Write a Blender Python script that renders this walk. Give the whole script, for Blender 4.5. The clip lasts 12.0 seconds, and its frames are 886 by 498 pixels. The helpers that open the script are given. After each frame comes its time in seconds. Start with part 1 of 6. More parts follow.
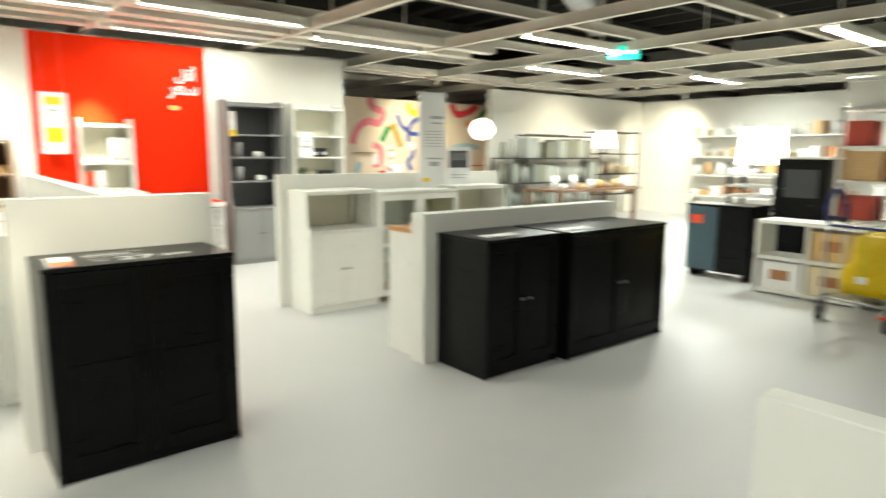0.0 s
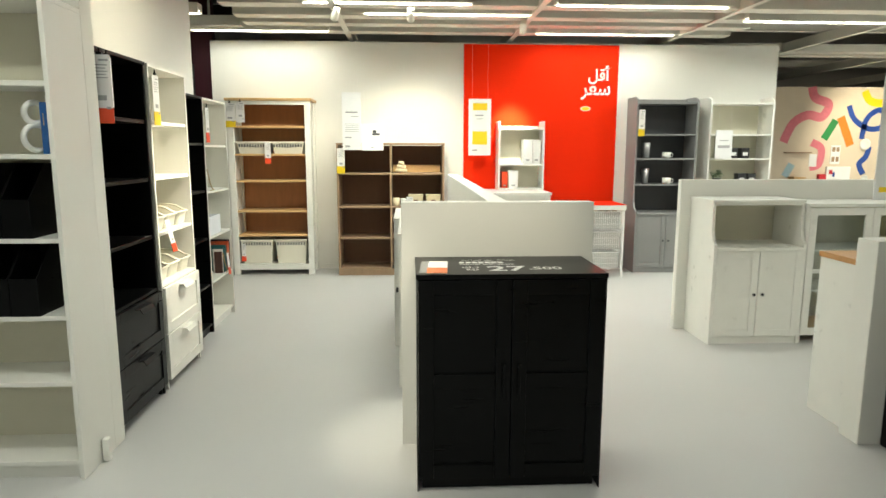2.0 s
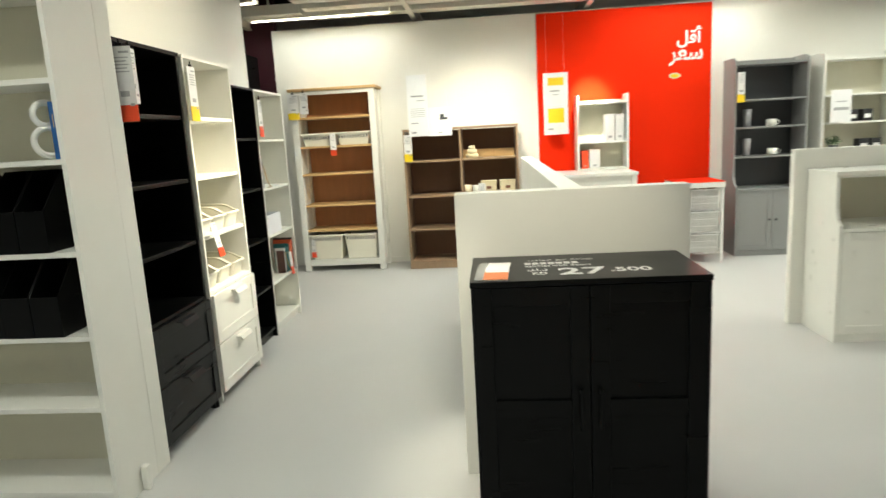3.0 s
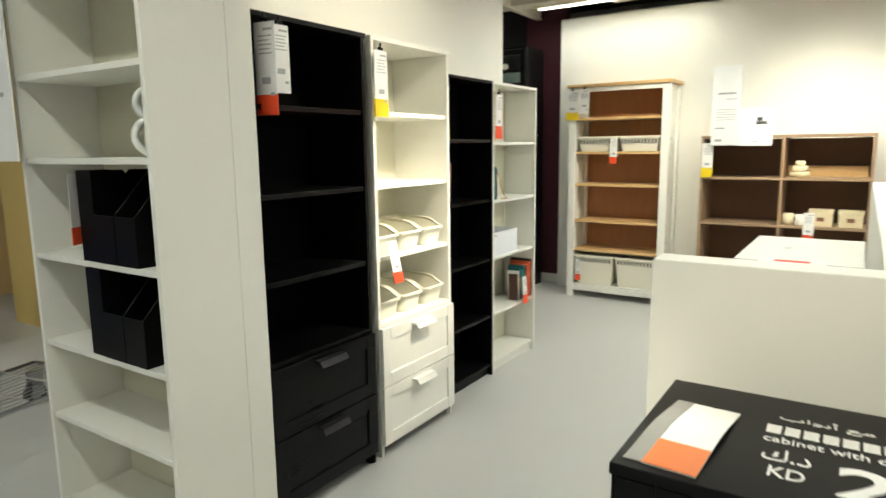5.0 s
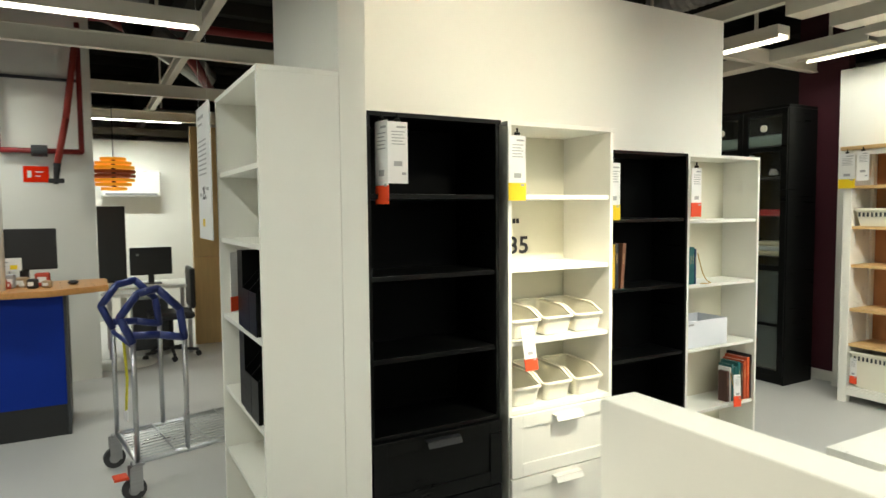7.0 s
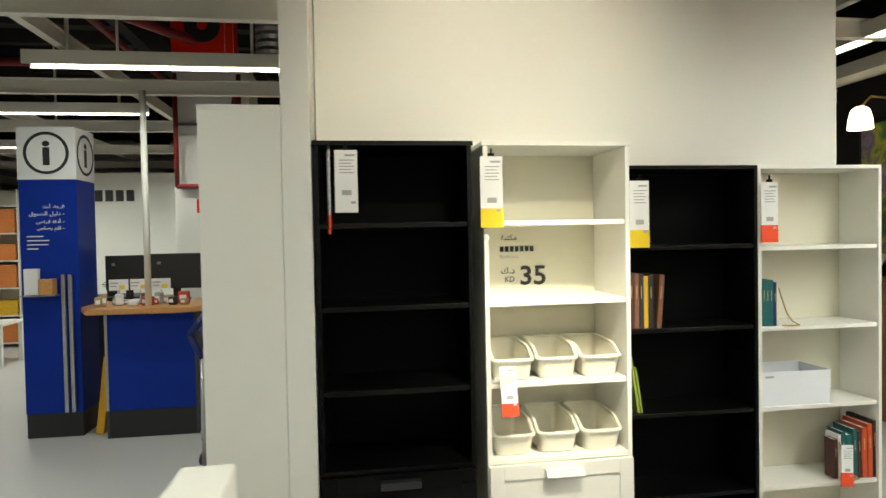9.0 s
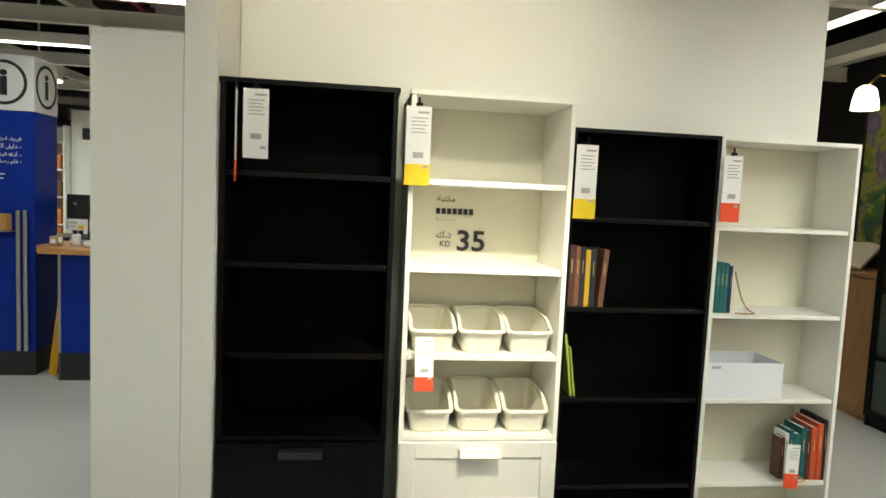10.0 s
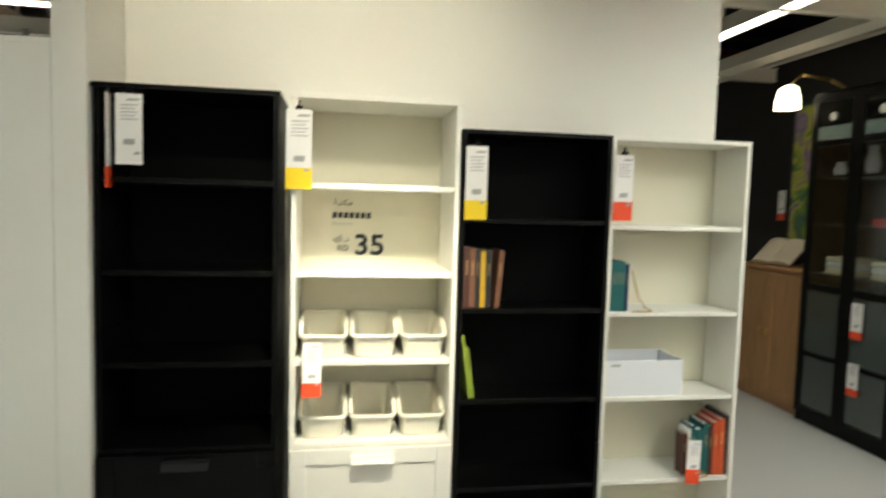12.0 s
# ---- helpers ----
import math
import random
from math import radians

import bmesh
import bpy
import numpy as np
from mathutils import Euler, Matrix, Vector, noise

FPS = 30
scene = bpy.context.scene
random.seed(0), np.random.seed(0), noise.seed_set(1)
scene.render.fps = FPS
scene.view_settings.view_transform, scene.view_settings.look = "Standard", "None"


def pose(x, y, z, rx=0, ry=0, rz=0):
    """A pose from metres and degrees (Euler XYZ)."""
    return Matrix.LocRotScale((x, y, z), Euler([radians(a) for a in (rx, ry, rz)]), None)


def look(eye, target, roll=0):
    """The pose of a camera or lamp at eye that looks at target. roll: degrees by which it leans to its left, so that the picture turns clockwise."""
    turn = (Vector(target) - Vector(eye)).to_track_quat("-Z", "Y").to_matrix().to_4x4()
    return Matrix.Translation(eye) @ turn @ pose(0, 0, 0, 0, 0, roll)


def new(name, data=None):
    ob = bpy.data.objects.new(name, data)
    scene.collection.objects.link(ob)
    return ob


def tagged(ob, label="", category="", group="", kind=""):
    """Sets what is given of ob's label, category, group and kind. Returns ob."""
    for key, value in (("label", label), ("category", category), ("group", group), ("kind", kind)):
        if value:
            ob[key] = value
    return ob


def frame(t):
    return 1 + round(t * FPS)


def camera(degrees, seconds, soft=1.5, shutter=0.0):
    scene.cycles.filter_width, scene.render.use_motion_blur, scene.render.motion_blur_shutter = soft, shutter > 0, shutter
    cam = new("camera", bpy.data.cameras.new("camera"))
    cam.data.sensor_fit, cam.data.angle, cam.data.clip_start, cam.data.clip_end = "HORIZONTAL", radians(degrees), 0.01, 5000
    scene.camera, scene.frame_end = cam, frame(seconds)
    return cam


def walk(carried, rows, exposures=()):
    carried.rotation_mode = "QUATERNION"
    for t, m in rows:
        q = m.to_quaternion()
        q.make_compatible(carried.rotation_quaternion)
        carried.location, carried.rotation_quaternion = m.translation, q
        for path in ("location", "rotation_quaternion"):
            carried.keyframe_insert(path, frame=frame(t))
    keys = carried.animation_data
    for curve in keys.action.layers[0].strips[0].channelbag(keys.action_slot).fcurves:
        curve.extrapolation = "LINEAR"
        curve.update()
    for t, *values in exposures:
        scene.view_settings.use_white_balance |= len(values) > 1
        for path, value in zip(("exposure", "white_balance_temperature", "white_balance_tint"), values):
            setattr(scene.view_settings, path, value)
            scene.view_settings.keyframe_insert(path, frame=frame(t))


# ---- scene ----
cam = camera(69.7, 12.0, shutter=0.5)
PATH = [
    (0, (0.785, 1.982, 1.412), (2.029, 3.518, 1.11), 0.4),
    (0.5, (0.855, 2.012, 1.435), (1.594, 3.842, 1.113), -0.7),
    (1, (1.087, 2.097, 1.423), (1.38, 4.04, 1.053), -1.0),
    (1.5, (1.125, 2.212, 1.422), (1.258, 4.179, 1.087), -0.7),
    (2, (1.084, 2.417, 1.434), (1.186, 4.391, 1.123), 0.1),
    (2.5, (1.123, 2.621, 1.418), (1.125, 4.592, 1.075), -1.3),
    (4.5, (1.394, 3.74, 1.435), (0.538, 5.521, 1.128), -2.7),
    (5, (1.407, 3.986, 1.431), (0.319, 5.634, 1.116), -0.7),
    (5.5, (1.378, 4.2, 1.44), (0.144, 5.737, 1.101), -0.7),
    (6, (1.51, 4.402, 1.45), (0.015, 5.704, 1.189), -1.6),
    (6.5, (1.692, 4.517, 1.489), (-0.015, 5.552, 1.369), -1.2),
    (7, (1.877, 4.572, 1.526), (0.134, 5.544, 1.404), -0.5),
    (7.5, (2.101, 4.787, 1.546), (0.248, 5.532, 1.437), -0.5),
    (9.5, (2.031, 5.838, 1.546), (0.047, 6.077, 1.475), -0.3),
    (10, (1.909, 5.988, 1.531), (-0.067, 6.245, 1.365), 2.6),
    (10.5, (1.856, 6.13, 1.508), (-0.122, 6.319, 1.281), 2.3),
    (11, (1.905, 6.289, 1.521), (-0.075, 6.33, 1.242), 1.6),
    (11.5, (1.921, 6.307, 1.511), (-0.057, 6.402, 1.232), 1.3),
    (12, (1.941, 6.314, 1.531), (-0.027, 6.641, 1.386), 1.6),
]
walk(cam, [(t, look(eye, target, roll)) for t, eye, target, roll in PATH], [(0.0, 0.5), (0.6, 0.2), (1.2, 0.1), (5.0, 0.12), (6.0, 0.2), (7.5, 0.17), (9.5, -0.12), (12.0, -0.14)])

# ---- world and light ----
world = bpy.data.worlds.new("world")
scene.world = world
world.use_nodes = True
world.node_tree.nodes["Background"].inputs[0].default_value = (0.5, 0.55, 0.6, 1)
world.node_tree.nodes["Background"].inputs[1].default_value = 0.05

STRIP_WATTS = 26.0
SPOT_WATTS = 70.0


def strip_lamp(x, y, z, length, along, watts=STRIP_WATTS):
    d = bpy.data.lights.new("strip_lamp", "AREA")
    d.shape, d.size, d.size_y, d.energy = "RECTANGLE", length, 0.09, watts
    d.color = (0.935, 0.985, 0.90)
    ob = new("strip_lamp", d)
    ob.matrix_world = pose(x, y, z, 0, 0, 0 if along == "x" else 90)
    return ob


def spot_lamp(eye, target, watts=SPOT_WATTS, angle=50, blend=0.9):
    d = bpy.data.lights.new("spot_lamp", "SPOT")
    d.energy, d.spot_size, d.spot_blend, d.shadow_soft_size = watts, radians(angle), blend, 0.05
    d.color = (1.0, 0.92, 0.70)
    ob = new("spot_lamp", d)
    ob.matrix_world = look(eye, target)
    return ob


# ---- materials ----
def mat(name, col, rough=0.5, metal=0.0, var=0.05, scale=4.0, bump=0.05, bscale=150.0, stretch=(1, 1, 1), spec=0.5,
        glow=0.0, trans=0.0, speck=0.0):
    m = bpy.data.materials.new(name)
    m.use_nodes = True
    n, l = m.node_tree.nodes, m.node_tree.links
    p = n["Principled BSDF"]
    p.inputs["Roughness"].default_value = rough
    p.inputs["Metallic"].default_value = metal
    p.inputs["Specular IOR Level"].default_value = spec
    p.inputs["Transmission Weight"].default_value = trans
    co, mp = n.new("ShaderNodeTexCoord"), n.new("ShaderNodeMapping")
    mp.inputs["Scale"].default_value = stretch
    l.new(co.outputs["Object"], mp.inputs["Vector"])
    big, fine = n.new("ShaderNodeTexNoise"), n.new("ShaderNodeTexNoise")
    big.inputs["Scale"].default_value, big.inputs["Detail"].default_value = scale, 4.0
    fine.inputs["Scale"].default_value, fine.inputs["Detail"].default_value = bscale, 2.0
    l.new(mp.outputs[0], big.inputs["Vector"])
    l.new(mp.outputs[0], fine.inputs["Vector"])
    add = n.new("ShaderNodeMath")
    add.operation = "MULTIPLY_ADD"
    add.inputs[1].default_value = 0.35 + speck
    l.new(fine.outputs[0], add.inputs[0])
    l.new(big.outputs[0], add.inputs[2])
    ramp = n.new("ShaderNodeMapRange")
    ramp.inputs["From Min"].default_value, ramp.inputs["From Max"].default_value = 0.35, 1.0 + speck
    ramp.inputs["To Min"].default_value, ramp.inputs["To Max"].default_value = 0.0, 1.0
    l.new(add.outputs[0], ramp.inputs["Value"])
    mix = n.new("ShaderNodeMix")
    mix.data_type = "RGBA"
    mix.inputs[6].default_value = (*[max(0.0, c * (1 - var)) for c in col], 1)
    mix.inputs[7].default_value = (*[min(1.0, c * (1 + var)) for c in col], 1)
    l.new(ramp.outputs[0], mix.inputs[0])
    l.new(mix.outputs[2], p.inputs["Base Color"])
    rr = n.new("ShaderNodeMapRange")
    rr.inputs["To Min"].default_value, rr.inputs["To Max"].default_value = max(0.02, rough - 0.08), min(1.0, rough + 0.08)
    l.new(big.outputs[0], rr.inputs["Value"])
    l.new(rr.outputs[0], p.inputs["Roughness"])
    if bump:
        b = n.new("ShaderNodeBump")
        b.inputs["Strength"].default_value, b.inputs["Distance"].default_value = bump, 0.002
        l.new(fine.outputs[0], b.inputs["Height"])
        l.new(b.outputs[0], p.inputs["Normal"])
    if glow:
        p.inputs["Emission Color"].default_value = (*col, 1)
        p.inputs["Emission Strength"].default_value = glow
    return m


WALL = mat("wall_paint", (0.80, 0.788, 0.725), 0.7, var=0.03, scale=1.5, bump=0.08, bscale=220)
FLOOR = mat("vinyl_floor", (0.545, 0.54, 0.52), 0.42, var=0.07, scale=0.9, bump=0.02, bscale=320, speck=0.25)
WHITE = mat("white_foil", (0.80, 0.788, 0.725), 0.38, var=0.02, bump=0.03)
LACQ = mat("white_lacquer", (0.80, 0.79, 0.73), 0.3, var=0.03, scale=8, bump=0.04)
# Olive shade inside the shelves is put into this white for backs.
WBACK = mat("shaded_white_board", (0.67, 0.64, 0.51), 0.55, var=0.03)
BLACK = mat("black_foil", (0.003, 0.0032, 0.0031), 0.3, var=0.25, scale=3, bump=0.05, stretch=(1, 1, 12), spec=0.15)
BLACKIN = mat("black_board", (0.0022, 0.0024, 0.0025), 0.6, var=0.2, spec=0.05)
RED = mat("red_paint", (0.80, 0.026, 0.004), 0.65, var=0.04, scale=2, spec=0.05)
BROWN = mat("brown_foil", (0.16, 0.088, 0.055), 0.45, var=0.18, scale=5, stretch=(1, 1, 14))
BROWNB = mat("brown_back", (0.15, 0.068, 0.030), 0.6, var=0.12, scale=5, stretch=(10, 1, 1))
TAUPE = mat("taupe_edge", (0.34, 0.225, 0.135), 0.5, var=0.12, scale=5, stretch=(8, 1, 1))
PINEB = mat("stained_pine_back", (0.40, 0.175, 0.065), 0.55, var=0.12, scale=4, stretch=(6, 1, 1))
PINE = mat("light_oak", (0.62, 0.40, 0.18), 0.45, var=0.15, scale=5, stretch=(2, 20, 20))
OAK = mat("oak_veneer", (0.38, 0.20, 0.085), 0.42, var=0.25, scale=4, stretch=(14, 14, 1))
WOODTOP = mat("varnished_counter", (0.55, 0.27, 0.09), 0.3, var=0.2, scale=4, stretch=(14, 2, 14))
GREY = mat("grey_lacquer", (0.235, 0.235, 0.23), 0.4, var=0.05)
DGREY = mat("dark_grey_back", (0.045, 0.048, 0.052), 0.5, var=0.1)
BLUE = mat("blue_laminate", (0.003, 0.026, 0.27), 0.5, var=0.08, spec=0.15)
PLINTH = mat("black_plinth", (0.012, 0.012, 0.013), 0.5, var=0.2)
MAROON = mat("maroon_paint", (0.055, 0.006, 0.014), 0.65, var=0.12)
DARKWALL = mat("black_paint", (0.006, 0.0055, 0.0055), 0.8, var=0.2)
BEAM = mat("beam_enamel", (0.78, 0.74, 0.64), 0.45, var=0.04)
DECK = mat("dark_deck", (0.024, 0.022, 0.018), 0.85, var=0.3, scale=2)
DUCT = mat("galvanised_duct", (0.35, 0.35, 0.34), 0.38, metal=0.9, var=0.2, scale=5)
PIPERED = mat("red_pipe_enamel", (0.22, 0.012, 0.012), 0.4, var=0.15)
LIT = mat("light_diffuser", (1.0, 0.97, 0.82), 0.5, glow=6.5, bump=0)
PAPER = mat("paper", (0.82, 0.81, 0.79), 0.6, var=0.02, bump=0.02)
INK = mat("black_ink", (0.02, 0.02, 0.022), 0.6, var=0.1, bump=0)
GINK = mat("grey_ink", (0.38, 0.38, 0.38), 0.6, var=0.05, bump=0)
WINK = mat("white_vinyl", (0.82, 0.82, 0.80), 0.5, var=0.02, bump=0)
YELLOW = mat("yellow_card", (0.85, 0.60, 0.01), 0.5, var=0.03)
ORANGE = mat("orange_red_card", (0.80, 0.07, 0.015), 0.5, var=0.04)
CHROME = mat("zinc_wire", (0.55, 0.56, 0.57), 0.3, metal=1.0, var=0.08)
STEEL = mat("brushed_steel", (0.45, 0.45, 0.46), 0.35, metal=1.0, var=0.1, stretch=(1, 1, 20))
BINP = mat("white_plastic", (0.78, 0.75, 0.63), 0.4, var=0.02)
RUBBER = mat("grey_rubber", (0.05, 0.05, 0.052), 0.7, var=0.15)
DBLUE = mat("blue_plastic", (0.008, 0.02, 0.13), 0.35, var=0.1)
GLASS = mat("dark_glass", (0.75, 0.8, 0.78), 0.05, trans=1.0, var=0.01, bump=0)


# ---- building blocks ----
def bx(bm, x0, x1, y0, y1, z0, z1, bev=0.0, m=None):
    c = Matrix.Translation(((x0 + x1) / 2, (y0 + y1) / 2, (z0 + z1) / 2)) @ Matrix.Diagonal((abs(x1 - x0), abs(y1 - y0), abs(z1 - z0), 1))
    r = bmesh.ops.create_cube(bm, size=1, matrix=(m @ c) if m else c)
    if bev:
        es = list({e for v in r["verts"] for e in v.link_edges})
        bmesh.ops.bevel(bm, geom=es, offset=bev, segments=2, affect="EDGES", profile=0.5)


def cyl(bm, a, b, r, seg=14, r2=None):
    a, b = Vector(a), Vector(b)
    v = b - a
    m = Matrix.Translation((a + b) / 2) @ v.to_track_quat("Z", "Y").to_matrix().to_4x4()
    bmesh.ops.create_cone(bm, cap_ends=True, segments=seg, radius1=r, radius2=r if r2 is None else r2, depth=v.length, matrix=m)


def tube(bm, pts, r, seg=8):
    for a, b in zip(pts[:-1], pts[1:]):
        cyl(bm, a, b, r, seg)
    for p in pts[1:-1]:
        bmesh.ops.create_icosphere(bm, subdivisions=1, radius=r * 1.02, matrix=Matrix.Translation(p))


def lathe(bm, profile, seg=24, m=None):
    rings = []
    for r, z in profile:
        ring = []
        for i in range(seg):
            a = 2 * math.pi * i / seg
            p = Vector((r * math.cos(a), r * math.sin(a), z))
            ring.append(bm.verts.new(m @ p if m else p))
        rings.append(ring)
    for a, b in zip(rings[:-1], rings[1:]):
        for i in range(seg):
            bm.faces.new((a[i], a[(i + 1) % seg], b[(i + 1) % seg], b[i]))


def part(name, bm, material, parent=None, label="", smooth=False):
    me = bpy.data.meshes.new(name)
    bmesh.ops.recalc_face_normals(bm, faces=bm.faces)
    bm.to_mesh(me)
    bm.free()
    me.materials.append(material)
    if smooth:
        for f in me.polygons:
            f.use_smooth = True
    ob = new(name, me)
    if parent:
        ob.parent = parent
    if label:
        ob["label"] = label
    return ob


def slab(name, parent, material, x0, x1, y0, y1, z0, z1, bev=0.0015, label="", m=None):
    bm = bmesh.new()
    bx(bm, x0, x1, y0, y1, z0, z1, bev, m)
    return part(name, bm, material, parent, label)


def boxes(name, parent, material, rows, bev=0.0, label=""):
    bm = bmesh.new()
    for r in rows:
        bx(bm, *r, bev)
    return part(name, bm, material, parent, label)


def torus(bm, c, r, t, m=None, n=28, k=10):
    """A ring of radius r in the local y-z plane round c."""
    rings = []
    for i in range(n):
        u = 2 * math.pi * i / n
        ring = []
        for j in range(k):
            v = 2 * math.pi * j / k
            q = r + t * math.cos(v)
            p = Vector((c[0] + t * math.sin(v), c[1] + q * math.cos(u), c[2] + q * math.sin(u)))
            ring.append(bm.verts.new(m @ p if m else p))
        rings.append(ring)
    for i in range(n):
        a, b = rings[i], rings[(i + 1) % n]
        for j in range(k):
            bm.faces.new((a[j], a[(j + 1) % k], b[(j + 1) % k], b[j]))


def thing(name, m, label, category, group="", kind=""):
    ob = new(name)
    ob.empty_display_size = 0.1
    ob.matrix_world = m
    return tagged(ob, label, category, group, kind)


def wall(name, x0, x1, y0, y1, z0, z1, material=WALL, label="white painted plain partition wall of the store"):
    return tagged(slab(name, None, material, x0, x1, y0, y1, z0, z1, 0.003), label, "wall", "", "structure")


FORMS = {"ا": ("FE8D", 2), "أ": ("FE83", 2), "ء": ("FE80", 1), "ب": ("FE8F", 4), "ة": ("FE93", 2), "ت": ("FE95", 4), "ج": ("FE9D", 4),
         "خ": ("FEA5", 4), "د": ("FEA9", 2), "ذ": ("FEAB", 2), "ر": ("FEAD", 2), "س": ("FEB1", 4), "ص": ("FEB9", 4), "ع": ("FEC9", 4),
         "ق": ("FED5", 4), "ك": ("FED9", 4), "ل": ("FEDD", 4), "م": ("FEE1", 4), "ن": ("FEE5", 4), "و": ("FEED", 2), "ي": ("FEF1", 4)}


def shaped(word):
    """Right-to-left script as joined letter forms in left-to-right order."""
    out = []
    for i, c in enumerate(word):
        if c not in FORMS:
            out.append(c)
            continue
        base, n = int(FORMS[c][0], 16), FORMS[c][1]
        before = i > 0 and word[i - 1] in FORMS and FORMS[word[i - 1]][1] == 4
        after = n == 4 and i + 1 < len(word) and word[i + 1] in FORMS and FORMS[word[i + 1]][1] > 1
        k = (3 if after else 1) if before and n > 1 else (2 if after else 0)
        out.append(chr(base + k))
    return "".join(reversed(out))


def lettering(name, body, parent, material, m, height, width=None, fat=0.0):
    """Lies in the local x-y plane of m, from its lower left corner."""
    c = bpy.data.curves.new(name, "FONT")
    c.body, c.size, c.extrude, c.offset, c.resolution_u = body, 1.0, 0.004, fat, 3
    t = new(name, c)
    bpy.context.view_layer.update()
    me = bpy.data.meshes.new_from_object(t)
    bpy.data.objects.remove(t)
    xs, ys = [v.co.x for v in me.vertices], [v.co.y for v in me.vertices]
    x0, y0, w, h = min(xs), min(ys), max(xs) - min(xs), max(ys) - min(ys)
    ky = height / h
    kx = ky if width is None else width / w
    for v in me.vertices:
        v.co = m @ Vector(((v.co.x - x0) * kx, (v.co.y - y0) * ky, v.co.z * 0.1))
    me.materials.clear()
    me.materials.append(material)
    ob = new(name, me)
    ob.parent = parent
    return ob


def fine_bars(ob):
    ob["kind"] = "stuff"
    return ob


def bars(name, parent, material, m, rows, thick=0.0008):
    """Bars (x0, x1, y0, y1) in the local x-y plane of m."""
    bm = bmesh.new()
    for x0, x1, y0, y1 in rows:
        bx(bm, x0, x1, y0, y1, 0, thick, 0, m)
    return fine_bars(part(name, bm, material, parent)) if len(rows) > 1 else part(name, bm, material, parent)


# ---- shell of the store ----
tagged(slab("floor", None, FLOOR, -16, 17, -5, 16, -0.1, 0, 0), "pale grey speckled vinyl floor, lightly worn", "floor", "", "structure")
bm = bmesh.new()
bx(bm, -16, 17, -5, 16, 4.3, 4.4)
for i in range(42):
    x = -15.6 + 0.78 * i
    bx(bm, x, x + 0.07, -5, 16, 4.12, 4.298)
for i in range(9):
    y = -4 + 2.4 * i
    bx(bm, -16, 17, y, y + 0.14, 3.8, 4.118)
tagged(part("ceiling", bm, DECK), "dark open ceiling with roof deck and joists", "ceiling", "", "structure")
wall("wall_west", -16.1, -16, -5, 16, 0, 4.3)
wall("wall_east", 17, 17.1, -5, 16, 0, 4.3)
wall("wall_south", -16, 17, -5.1, -5, 0, 4.3)
wall("wall_north", -16, 17, 16, 16.1, 0, 4.3)

# partitions
WX = -0.722
wall("wall_bookcases", WX - 0.12, WX, 5.495, 7.985, 0, 2.655, label="white partition wall behind the bookcases")
wall("wall_return", -1.24, -0.345, 5.385, 5.491, 0, 2.655, label="white end panel of the bookcase wall")
wall("wall_red_panel", -1.19, 5.5, 10.08, 10.2, 0, 2.655, label="white display wall behind the cabinets")
wall("wall_maroon", -1.62, -1.19, 10.2, 10.3, 0, 3.2, MAROON, "dark maroon painted wall")
wall("wall_dark", -7, -1.62, 10.2, 10.3, 0, 2.9, DARKWALL, "black painted display wall")
tagged(slab("red_panel", None, RED, 1.72, 3.555, 10.068, 10.08, 0, 2.64, 0.001), "tall red painted panel on the display wall", "wall panel", "", "structure")
tagged(slab("baseboard", None, WHITE, -1.19, 5.5, 10.068, 10.08, 0, 0.06, 0.001), "low pale skirting along the display wall", "baseboard", "", "structure")
tagged(slab("baseboard", None, WHITE, -1.6, -1.2, 10.185, 10.2, 0, 0.09, 0.001), "low pale skirting along the maroon wall", "baseboard", "", "structure")
wall("wall_mural", 6.6, 11.0, 12.5, 12.62, 0, 2.42, mat("peach_paint", (0.72, 0.60, 0.45), 0.6), "peach display wall with coloured squiggles")
wall("wall_far", 9.6, 14.7, 11.4, 11.52, 0, 2.65)
wall("wall_side", 14.7, 14.82, 0, 11.52, 0, 2.65)

# low partitions
wall("wall_low_middle", 1.04, 1.946, 5.358, 5.44, 0, 1.19, label="low white partition behind the black cabinet")
wall("wall_low_spine", 1.455, 1.55, 5.441, 8.72, 0, 1.188, label="low white partition between the desks")
wall("wall_low_hutch", 3.2, 5.9, 7.3, 7.36, 0, 1.2, label="low white partition behind the white hutches")
wall("wall_low_black", 3.27, 5.3, 5.25, 5.39, 0, 1.01, label="low white partition behind the black cabinets")
wall("wall_low_near", 1.825, 1.885, 0.5, 2.434, 0, 1.018, label="low white partition beside the walkway")

# ---- ceiling grid ----
ZG = 2.70
for x in (-8.98, -7.1, -5.23, -3.36, -1.48, 0.40, 2.28, 4.16, 6.04, 7.92, 9.8, 11.7, 13.6):
    tagged(boxes("ceiling_beam", None, BEAM, [(x - 0.03, x + 0.03, -5, 15.9, ZG, ZG + 0.012), (x - 0.018, x + 0.018, -5, 15.9, ZG + 0.012, ZG + 0.11), (x - 0.03, x + 0.03, -5, 15.9, ZG + 0.11, ZG + 0.12)]),
           "cream enamelled steel ceiling beam", "ceiling beam", "ceiling grid", "structure")
for y in (-2.5, -0.94, 0.63, 2.2, 3.77, 5.34, 6.92, 8.5, 10.1, 11.7, 13.3):
    tagged(boxes("ceiling_beam", None, BEAM, [(-15.9, 16.9, y - 0.03, y + 0.03, ZG + 0.122, ZG + 0.134), (-15.9, 16.9, y - 0.018, y + 0.018, ZG + 0.134, ZG + 0.22), (-15.9, 16.9, y - 0.03, y + 0.03, ZG + 0.22, ZG + 0.23)]),
           "cream enamelled steel ceiling beam", "ceiling beam", "ceiling grid", "structure")

